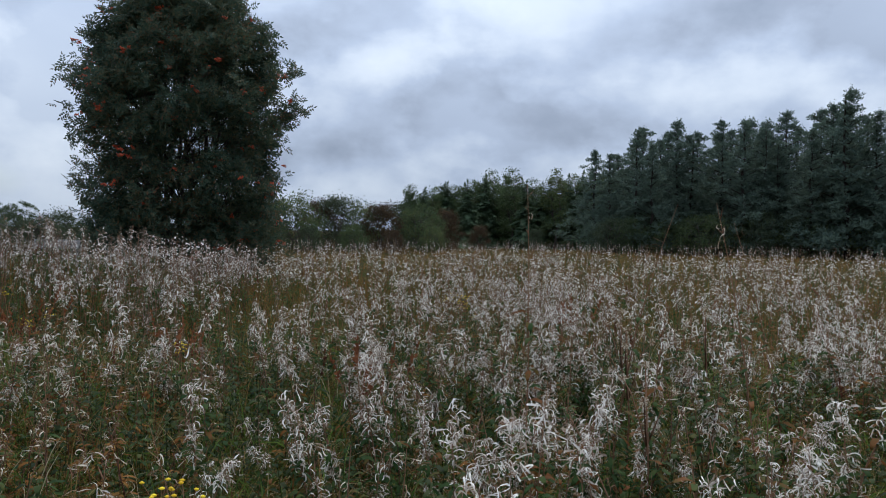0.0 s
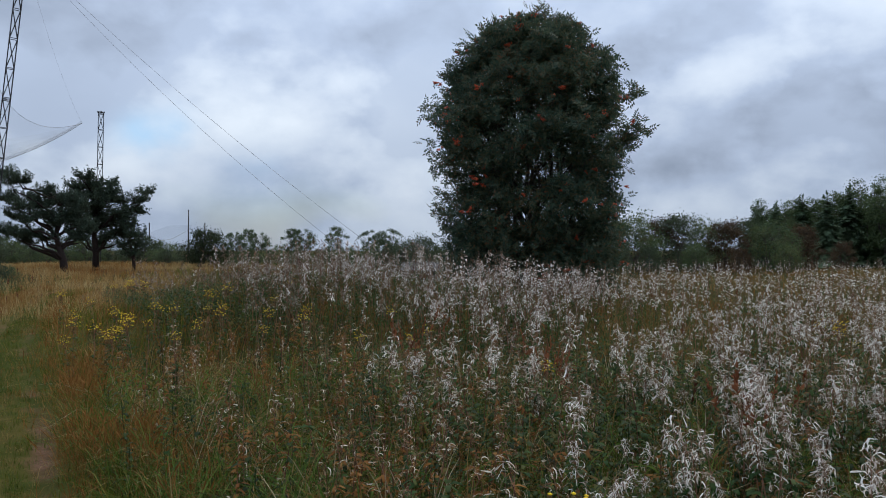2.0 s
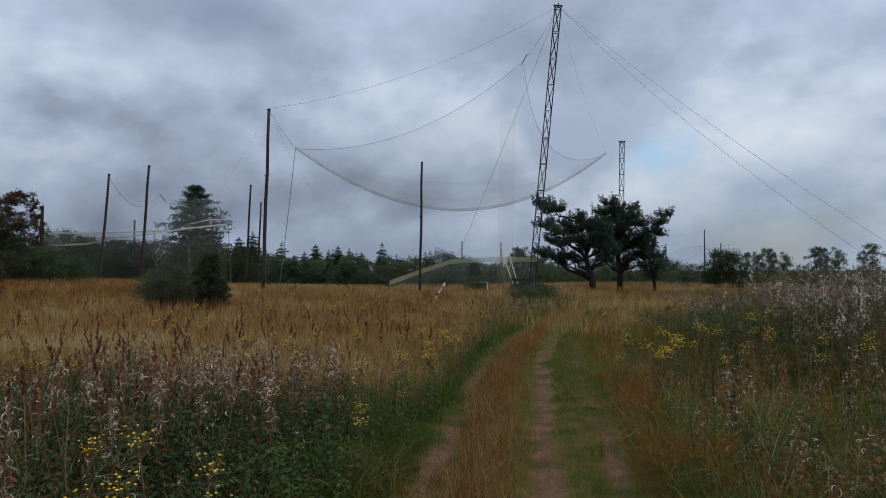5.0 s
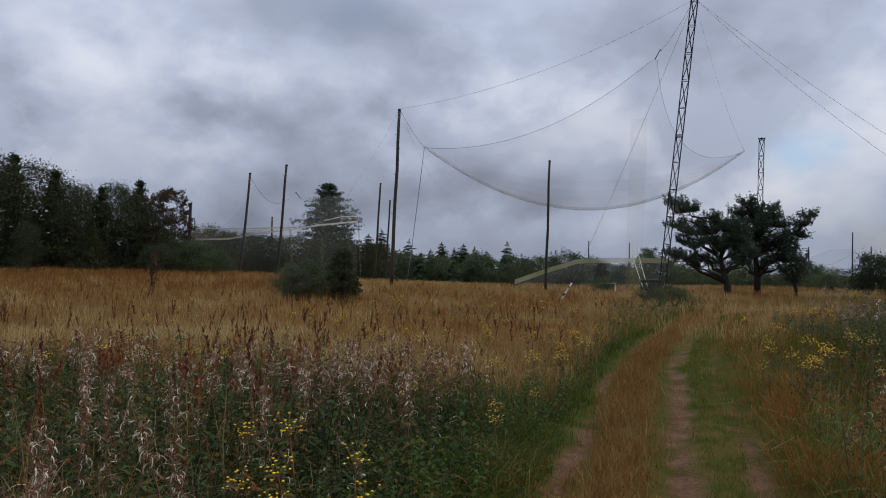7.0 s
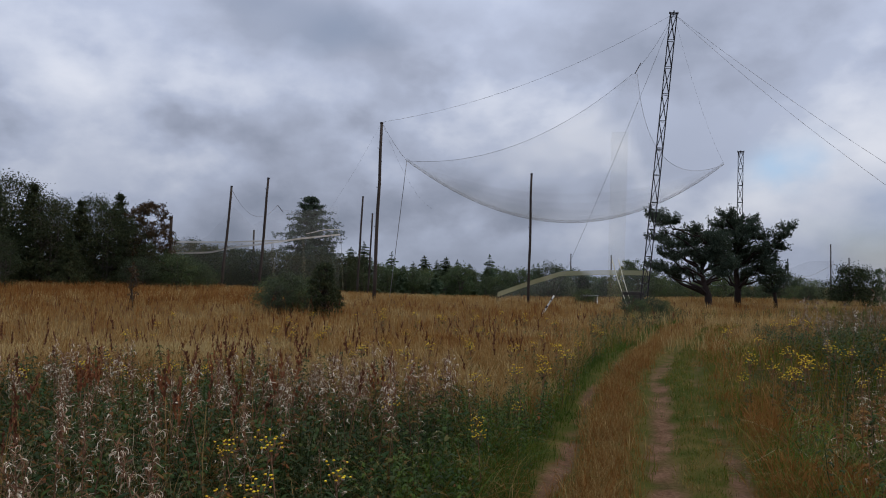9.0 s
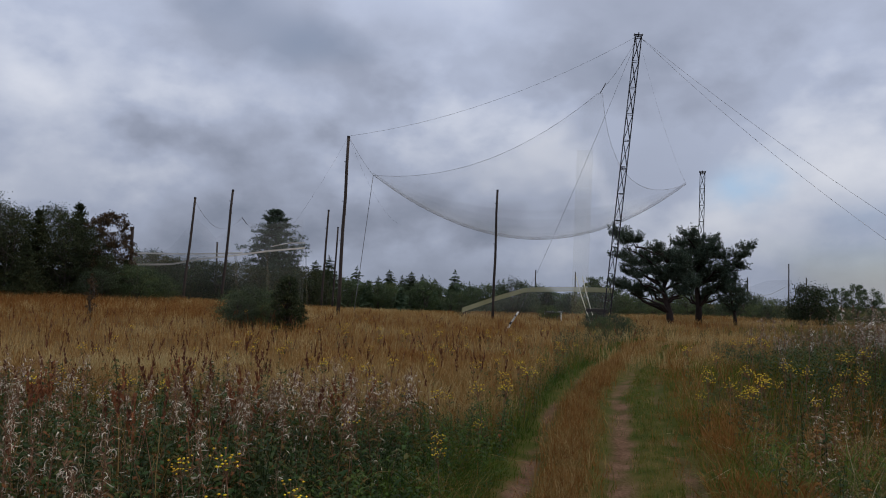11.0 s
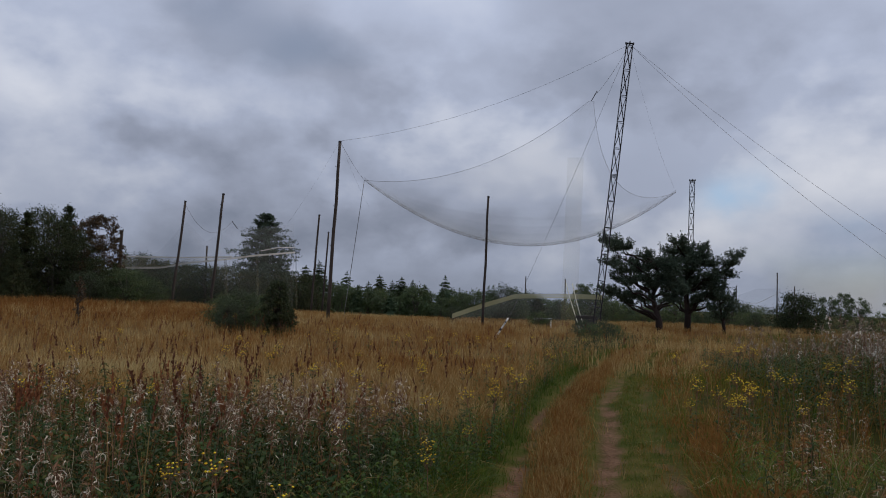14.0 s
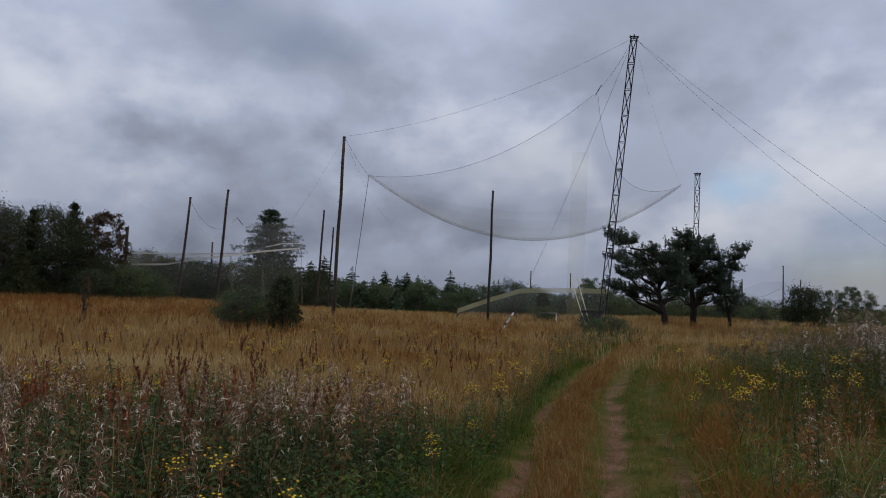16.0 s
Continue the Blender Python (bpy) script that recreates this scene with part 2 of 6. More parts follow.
WIRE = surface("steel_wire", [(0.3, (0.16, 0.16, 0.165)), (0.7, (0.26, 0.26, 0.265))], 0.5, 0.6, island=False)
ROPE = surface("pale_rope", [(0.3, (0.30, 0.29, 0.20)), (0.7, (0.50, 0.48, 0.36))], 0.85, island=False, big=3)
NET = surface("knotted_net", [(0.3, (0.22, 0.20, 0.14)), (0.7, (0.36, 0.33, 0.24))], 0.9, island=False, big=0.5, fine=20, alpha=0.08)
NET_FOLD = surface("folded_net", [(0.3, (0.26, 0.235, 0.15)), (0.7, (0.40, 0.36, 0.25))], 0.9, island=False, big=0.5, fine=20, alpha=0.05)
NET_THIN = surface("thin_pale_net", [(0.3, (0.34, 0.34, 0.31)), (0.7, (0.50, 0.49, 0.45))], 0.9, island=False, big=0.5, fine=20, alpha=0.06)
NET_DENSE = surface("doubled_net", [(0.3, (0.16, 0.14, 0.09)), (0.7, (0.27, 0.235, 0.155))], 0.9, island=False, big=0.5, fine=20, alpha=0.22)
NET_PALE = surface("pale_net", [(0.3, (0.34, 0.34, 0.31)), (0.7, (0.50, 0.49, 0.45))], 0.9, island=False, big=0.5, fine=20, alpha=0.10)
NET_GOLD = surface("yellow_net_edge", [(0.3, (0.40, 0.38, 0.20)), (0.7, (0.56, 0.54, 0.32))], 0.9, island=False, big=0.5, fine=20, alpha=0.55)
NET_SEAM = surface("pale_net_seam", [(0.3, (0.42, 0.41, 0.36)), (0.7, (0.58, 0.56, 0.50))], 0.9, island=False, big=0.5, fine=20, alpha=0.7)
NET_YELLOW = surface("yellowed_net", [(0.3, (0.66, 0.56, 0.22)), (0.7, (0.80, 0.71, 0.34))], 0.9, leafy=0.5, island=False, big=0.5, fine=20, alpha=0.10)
PLANK = surface("old_plank", [(0.3, (0.05, 0.045, 0.04)), (0.7, (0.13, 0.115, 0.10))], 0.85, thing=True, spread=0.4, big=2, fine=25, bump=0.4)
BIRCH = surface("birch_bark", [(0.38, (0.03, 0.03, 0.03)), (0.44, (0.55, 0.54, 0.50)), (0.8, (0.70, 0.69, 0.66))], 0.8, island=False, big=3.0, fine=9, bump=0.3)
ROOF = surface("grey_roof_sheet", [(0.3, (0.06, 0.058, 0.055)), (0.7, (0.12, 0.115, 0.11))], 0.8, island=False, big=1, fine=12)
# ---- the lie of the land: a two-rut track, a weedy mound, a low rise at the wood's edge ----
TRACK = np.array([(14.0, -11.2), (-0.47, -0.47), (-6.2, 3.78), (-11.4, 7.6), (-16.3, 11.7), (-24.5, 19.0), (-33.5, 29.5), (-38.0, 42.0), (-41.0, 75.0)])


def along_track(x, y):
    """Metres to the right of the track's middle (left: minus), and metres along it."""
    x, y = np.asarray(x, float), np.asarray(y, float)
    best, side, way, run = np.full(x.shape, 1e9), np.zeros(x.shape), np.zeros(x.shape), 0.0
    for a, b in zip(TRACK[:-1], TRACK[1:]):
        d = b - a
        n = np.hypot(*d)
        u = np.clip(((x - a[0]) * d[0] + (y - a[1]) * d[1]) / n / n, 0, 1)
        px, py = x - a[0] - u * d[0], y - a[1] - u * d[1]
        r = np.hypot(px, py)
        s = np.sign(px * d[1] - py * d[0]) * r
        near = r < best
        best, side, way = np.where(near, r, best), np.where(near, s, side), np.where(near, run + u * n, way)
        run += n
    return side, way


def hill(x, y, cx, cy, height, wide):
    return height * np.exp(-((x - cx) ** 2 + (y - cy) ** 2) / (2 * wide * wide))


def land(x, y):
    x, y = np.asarray(x, float), np.asarray(y, float)
    z = hill(x, y, -8.2, 12.9, 0.70, 3.3) + hill(x, y, -62, -6, 1.15, 15) + hill(x, y, -48, 46, 0.35, 12)
    return z + 0.05 * np.sin(x * 0.31 + 1.0) * np.sin(y * 0.27) + 0.02 * np.sin(x * 1.7) * np.cos(y * 1.4 + x * 0.3)


def land_at(x, y):
    return float(land(x, y))


def polar(bearing, d):
    b = radians(bearing)
    return (-0.45 - math.sin(b) * d, -0.35 + math.cos(b) * d)


def smooth(a, b, x):
    u = np.clip((x - a) / (b - a), 0, 1)
    return u * u * (3 - 2 * u)


def mesh_from(name, verts, faces, mats=(), index=None, flat=True):
    """A mesh of triangles from arrays."""
    verts, faces = np.asarray(verts, np.float32), np.asarray(faces, np.int32)
    me = bpy.data.meshes.new(name)
    me.vertices.add(len(verts))
    me.vertices.foreach_set("co", verts.ravel())
    k = faces.shape[1]
    me.loops.add(faces.size)
    me.loops.foreach_set("vertex_index", faces.ravel())
    me.polygons.add(len(faces))
    me.polygons.foreach_set("loop_start", np.arange(0, faces.size, k, dtype=np.int32))
    if index is not None:
        me.polygons.foreach_set("material_index", np.asarray(index, np.int32))
    for m in mats:
        me.materials.append(m)
    me.update(calc_edges=True)
    if not flat:
        me.shade_smooth()
    return me


def grid_faces(nu, nv):
    i, j = np.meshgrid(np.arange(nu - 1), np.arange(nv - 1), indexing="ij")
    a = (i * nv + j).ravel()
    return np.stack([a, a + nv, a + nv + 1, a + 1], 1)


def ground_material(name, dirt_mix):
    m = bpy.data.materials.new(name)
    m.use_nodes = True
    nt = m.node_tree
    bsdf = nt.nodes["Principled BSDF"]
    geo = nt.nodes.new("ShaderNodeNewGeometry")
    n1, n2, n3 = (node(nt, "ShaderNodeTexNoise", Scale=s, Detail=4.0) for s in (0.15, 2.5, 28.0))
    for n in (n1, n2, n3):
        nt.links.new(geo.outputs["Position"], n.inputs["Vector"])
    f = math_node(nt, "ADD", math_node(nt, "MULTIPLY", n1.outputs["Fac"], 0.5), math_node(nt, "MULTIPLY", n2.outputs["Fac"], 0.5))
    turf = ramp_node(nt, f, [(0.3, (0.024, 0.030, 0.006)), (0.5, (0.044, 0.040, 0.010)), (0.65, (0.075, 0.050, 0.016))])
    if dirt_mix:
        turf = ramp_node(nt, f, [(0.3, (0.026, 0.038, 0.006)), (0.5, (0.050, 0.054, 0.011)), (0.65, (0.090, 0.068, 0.020))])
    hay = ramp_node(nt, f, [(0.3, (0.075, 0.042, 0.014)), (0.65, (0.15, 0.092, 0.033))])
    at = nt.nodes.new("ShaderNodeAttribute")
    at.attribute_name = "zone"
    sep = nt.nodes.new("ShaderNodeSeparateColor")
    nt.links.new(at.outputs["Color"], sep.inputs[0])
    col = mix_node(nt, sep.outputs[2], turf, hay)
    if dirt_mix:
        soil = ramp_node(nt, math_node(nt, "ADD", math_node(nt, "MULTIPLY", n3.outputs["Fac"], 0.5), math_node(nt, "MULTIPLY", n2.outputs["Fac"], 0.5)),
                         [(0.3, (0.046, 0.024, 0.013)), (0.5, (0.104, 0.058, 0.033)), (0.68, (0.176, 0.106, 0.066))])
        edge = math_node(nt, "ADD", sep.outputs[0], math_node(nt, "MULTIPLY", math_node(nt, "SUBTRACT", n2.outputs["Fac"], 0.5), 0.9))
        fac = ramp_node(nt, edge, [(0.28, (0, 0, 0)), (0.68, (1, 1, 1))])
        col = mix_node(nt, fac, col, soil)
    nt.links.new(col, bsdf.inputs["Base Color"])
    bsdf.inputs["Roughness"].default_value = 0.95
    bsdf.inputs["Specular IOR Level"].default_value = 0.03
    b = nt.nodes.new("ShaderNodeBump")
    b.inputs["Strength"].default_value, b.inputs["Distance"].default_value = 0.7, 0.03
    nt.links.new(n3.outputs["Fac"], b.inputs["Height"])
    nt.links.new(b.outputs[0], bsdf.inputs["Normal"])
    return m


def hay_zone(x, y):
    """How much of the dry hay grows at a place: the field to the left of the track, and the edges of it."""
    s, w = along_track(x, y)
    d = np.hypot(np.asarray(x) + 0.45, np.asarray(y) + 0.35)
    b = np.degrees(np.arctan2(-(np.asarray(x) + 0.45), np.asarray(y) + 0.35))
    corner = 2.6 * smooth(74, 90, b)
    left = smooth(-1.0, -2.4, s) * smooth(8.0, 11.5, d - corner) * smooth(84, 70, d)
    right = smooth(40, 45, b) * smooth(17, 23, d) * smooth(52, 42, d) * smooth(-2.0, -0.5, s)
    return np.maximum(left, 0.85 * right)


def build_ground():
    radii = np.concatenate([np.linspace(0.0, 30, 76)[1:], np.geomspace(31, 4000, 70)])
    ang = np.linspace(0, 2 * np.pi, 181)[:-1]
    r, a = np.meshgrid(radii, ang, indexing="ij")
    x, y = -0.45 + r * np.cos(a), -0.35 + r * np.sin(a)
    s, _ = along_track(x, y)
    z = land(x, y) * smooth(400, 150, r) - 0.15 * smooth(2.0, 1.2, np.abs(s))
    nv = len(ang)
    i, j = np.meshgrid(np.arange(len(radii) - 1), np.arange(nv), indexing="ij")
    q = np.stack([i * nv + j, (i + 1) * nv + j, (i + 1) * nv + (j + 1) % nv, i * nv + (j + 1) % nv], -1).reshape(-1, 4)
    verts = np.concatenate([np.stack([x, y, z], -1).reshape(-1, 3), [[-0.45, -0.35, -0.15]]])
    me = mesh_from("ground", verts, q, [ground_material("field_soil", False)], flat=False)
    bm = bmesh.new()
    bm.from_mesh(me)
    bm.verts.ensure_lookup_table()
    c = bm.verts[len(verts) - 1]
    for k in range(nv):
        bm.faces.new((c, bm.verts[k], bm.verts[(k + 1) % nv]))
    bm.to_mesh(me)
    bm.free()
    col = me.color_attributes.new("zone", "FLOAT_COLOR", "POINT")
    zone = np.zeros((len(verts), 4), np.float32)
    zone[:, 2], zone[:, 3] = hay_zone(verts[:, 0], verts[:, 1]), 1
    col.data.foreach_set("color", zone.ravel())
    tagged(new("ground", me), "rough meadow soil under dry grass and weeds", "ground", kind="structure")


def rut_depth(s, w):
    """The track's bare strips: two wheel ruts and a foot-worn line between them."""
    wob = 0.03 * np.sin(w * 0.9) + 0.02 * np.sin(w * 2.3 + 1)
    left = np.exp(-((s + 0.86 + wob) / 0.13) ** 2) * (0.80 + 0.25 * np.sin(w * 1.3))
    mid = np.exp(-((s - 0.12 - wob) / 0.21) ** 2) * (0.90 + 0.10 * np.sin(w * 2.1))
    right = np.exp(-((s - 0.74 + wob) / 0.15) ** 2) * (0.62 + 0.18 * np.sin(w * 0.8))
    return left, mid, right


def track_point(w, s):
    run = 0.0
    for k, (a, b) in enumerate(zip(TRACK[:-1], TRACK[1:])):
        n = np.hypot(*(b - a))
        if w <= run + n or k == len(TRACK) - 2:
            d = (b - a) / n
            d0 = d if k == 0 else (a - TRACK[k - 1]) / np.hypot(*(a - TRACK[k - 1]))
            d1 = d if k == len(TRACK) - 2 else (TRACK[k + 2] - b) / np.hypot(*(TRACK[k + 2] - b))
            u = (w - run) / n
            e = d * 0.5 + (d0 * (1 - u) + d1 * u) * 0.5
            e /= np.hypot(*e)
            p = a + d * (w - run)
            return p[0] + e[1] * s, p[1] - e[0] * s
        run += n


def build_track():
    ws, ss = np.linspace(6, 46, 300), np.linspace(-1.7, 1.7, 69)
    xy = np.array([[track_point(w, s) for s in ss] for w in ws])
    S, W = np.meshgrid(ss, ws)
    left, mid, right = rut_depth(S, W)
    bare = np.clip(left + mid + right, 0, 1)
    rng = np.random.RandomState(3)
    z = land(xy[..., 0], xy[..., 1]) + 0.012 - 0.055 * left - 0.045 * mid - 0.05 * right + 0.012 * rng.rand(*S.shape)
    z -= 0.10 * smooth(1.35, 1.7, np.abs(S))
    verts = np.concatenate([xy, z[..., None]], -1).reshape(-1, 3)
    me = mesh_from("dirt_track", verts, grid_faces(len(ws), len(ss)), [ground_material("track_soil", True)], flat=False)
    zone = np.zeros((len(verts), 4), np.float32)
    zone[:, 0], zone[:, 3] = (bare * (0.74 - 0.45 * smooth(26, 42, W))).ravel(), 1
    zone[:, 2] = (0.5 * np.exp(-((S + 0.4) / 0.25) ** 2)).ravel()
    me.color_attributes.new("zone", "FLOAT_COLOR", "POINT").data.foreach_set("color", zone.ravel())
    tagged(new("track", me), "grassy field track with bare sandy wheel ruts", "track", kind="structure")


build_ground()
build_track()


# ---- helpers for things and parts ----
def thing(name, at, label, category, group="", kind="", turn=0.0):
    ob = new(name)
    ob.empty_display_size = 0.2
    ob.matrix_world = pose(*at, 0, 0, turn)
    return tagged(ob, label, category, group, kind)


def put(name, me, parent, label="", at=None):
    ob = new(name, me)
    ob.parent = parent
    if at is not None:
        ob.matrix_basis = at
    return tagged(ob, label) if label else ob


class Heap:
    """Triangles gathered from small patterns, joined into one mesh."""

    def __init__(self):
        self.v, self.f, self.m, self.n = [], [], [], 0

    def add(self, pattern, mats):
        v, f, mi = pattern
        mats = np.asarray(mats, np.float64)
        k = len(mats)
        if not k:
            return
        w = np.einsum("kij,nj->kni", mats[:, :3, :3], v) + mats[:, None, :3, 3]
        self.v.append(w.reshape(-1, 3))
        self.f.append((f[None] + (np.arange(k) * len(v))[:, None, None]).reshape(-1, 3) + self.n)
        self.m.append(np.tile(mi, k))
        self.n += k * len(v)

    def raw(self, v, f, mi=0):
        v, f = np.asarray(v, float), np.asarray(f, int)
        if f.shape[1] == 4:
            f = np.concatenate([f[:, [0, 1, 2]], f[:, [0, 2, 3]]])
        self.v.append(v)
        self.f.append(f + self.n)
        self.m.append(np.full(len(f), mi))
        self.n += len(v)

    def pattern(self):
        return np.concatenate(self.v), np.concatenate(self.f), np.concatenate(self.m)

    def mesh(self, name, mats):
        v, f, m = self.pattern()
        return mesh_from(name, v, f, mats, m)


def placed(rng, xy, size, lean=0.12, z=None, wide=None):
    """Upright poses with a random turn and a slight lean: 4x4 matrices."""
    n = len(xy)
    size = np.broadcast_to(size, n)
    wide = size if wide is None else np.broadcast_to(wide, n)
    a, t, ta = rng.rand(n) * 2 * np.pi, np.abs(rng.randn(n)) * lean, rng.rand(n) * 2 * np.pi
    c, s = np.cos(a), np.sin(a)
    m = np.zeros((n, 4, 4))
    m[:, 0, 0], m[:, 0, 1], m[:, 1, 0], m[:, 1, 1] = c * wide, -s * wide, s * wide, c * wide
    m[:, 0, 2], m[:, 1, 2], m[:, 2, 2] = np.sin(t) * np.cos(ta) * size, np.sin(t) * np.sin(ta) * size, np.cos(t) * size
    m[:, 0, 3], m[:, 1, 3] = xy[:, 0], xy[:, 1]
    m[:, 2, 3] = land(xy[:, 0], xy[:, 1]) - 0.02 if z is None else z
    m[:, 3, 3] = 1
    return m


def turned(rng, pts, size, flat=0.0):
    """Free poses with random turns; flat: 1 keeps the pattern's z upwards."""
    n = len(pts)
    q = rng.randn(n, 4)
    q[:, 1:3] *= 1 - flat
    q /= np.linalg.norm(q, axis=1)[:, None]
    w, x, y, z = q.T
    m = np.zeros((n, 4, 4))
    m[:, 0] = np.stack([1 - 2 * (y * y + z * z), 2 * (x * y - z * w), 2 * (x * z + y * w), 0 * w], 1)
    m[:, 1] = np.stack([2 * (x * y + z * w), 1 - 2 * (x * x + z * z), 2 * (y * z - x * w), 0 * w], 1)
    m[:, 2] = np.stack([2 * (x * z - y * w), 2 * (y * z + x * w), 1 - 2 * (x * x + y * y), 0 * w], 1)
    m[:, :3, :3] *= np.broadcast_to(size, n)[:, None, None]
    m[:, :3, 3] = pts
    m[:, 3, 3] = 1
    return m


def ribbon(heap, pts, widths, mi=0, side=None):
    """A flat strip along points, tapering by widths."""
    pts = np.asarray(pts, float)
    d = np.gradient(pts, axis=0)
    if side is None:
        side = np.cross(d.mean(0), (0, 0, 1.0))
        if np.linalg.norm(side) < 1e-6:
            side = np.array((1.0, 0, 0))
    side = np.asarray(side, float) / np.linalg.norm(side)
    w = np.asarray(widths, float)[:, None] * 0.5
    k = len(pts)
    v = np.concatenate([pts - side * w, pts + side * w])
    f = []
    for i in range(k - 1):
        f.append((i, i + 1, k + i + 1))
        if w[i] > 1e-5:
            f.append((i, k + i + 1, k + i))
    heap.raw(v, f, mi)


def tube(heap, pts, radii, sides=5, mi=0):
    """A round bar along points."""
    pts = np.asarray(pts, float)
    radii = np.broadcast_to(radii, len(pts))
    d = np.gradient(pts, axis=0)
    d /= np.linalg.norm(d, axis=1)[:, None]
    ref = np.array((0.0, 0, 1)) if abs(d[0, 2]) < 0.9 else np.array((1.0, 0, 0))
    s = np.cross(d, ref)
    s /= np.linalg.norm(s, axis=1)[:, None]
    t = np.cross(d, s)
    a = np.arange(sides) * 2 * np.pi / sides
    v = (pts[:, None] + radii[:, None, None] * (np.cos(a)[None, :, None] * s[:, None] + np.sin(a)[None, :, None] * t[:, None])).reshape(-1, 3)
    f = []
    for i in range(len(pts) - 1):
        for j in range(sides):
            k = (j + 1) % sides
            f += [(i * sides + j, i * sides + k, (i + 1) * sides + k), (i * sides + j, (i + 1) * sides + k, (i + 1) * sides + j)]
    last = (len(pts) - 1) * sides
    f += [(0, j + 1, j) for j in range(1, sides - 1)] + [(last, last + j, last + j + 1) for j in range(1, sides - 1)]
    heap.raw(v, f, mi)


def sagging(a, b, sag, n=17):
    u = np.linspace(0, 1, n)[:, None]
    p = np.asarray(a, float) * (1 - u) + np.asarray(b, float) * u
    p[:, 2] -= (4 * u * (1 - u))[:, 0] * sag
    return p
# ---- trees ----
def spray_pattern(pairs=3, size=0.075):
    """A pinnate leaf: leaflets in pairs on a drooping rib."""
    h = Heap()
    for i in range(pairs):
        y = 0.03 + i * 0.045
        z = -0.9 * y * y
        for sgn in (-1, 1):
            h.raw([(0, y, z), (sgn * size * 0.5, y - 0.004, z + 0.006), (sgn * size, y + 0.028, z - 0.016), (sgn * size * 0.45, y + 0.034, z + 0.002)], [(0, 1, 2), (0, 2, 3)])
    y = 0.03 + pairs * 0.045
    h.raw([(0, y - 0.015, -0.9 * y * y), (0.018, y + 0.02, -y * y), (0, y + size, -1.1 * y * y), (-0.018, y + 0.02, -y * y)], [(0, 1, 2), (0, 2, 3)])
    return h.pattern()


def berry_pattern(rng, n=9):
    h = Heap()
    for _ in range(n):
        c, r = np.array((rng.uniform(-0.06, 0.06), rng.uniform(-0.06, 0.06), rng.uniform(-0.03, 0.02))), rng.uniform(0.016, 0.024)
        v = [c + np.array(d) * r for d in ((1, 0, 0), (-1, 0, 0), (0, 1, 0), (0, -1, 0), (0, 0, 1), (0, 0, -1))]
        h.raw(v, [(0, 2, 4), (2, 1, 4), (1, 3, 4), (3, 0, 4), (2, 0, 5), (1, 2, 5), (3, 1, 5), (0, 3, 5)])
    return h.pattern()


def bent(rng, a, b, n=5, wander=0.06, lift=0.0):
    a, b = np.asarray(a, float), np.asarray(b, float)
    u = np.linspace(0, 1, n)[:, None]
    p = a * (1 - u) + b * u
    span = np.linalg.norm(b - a)
    p[1:-1] += rng.randn(n - 2, 3) * wander * span
    p[:, 2] += (np.sin(u * np.pi) * lift * span)[:, 0]
    return p


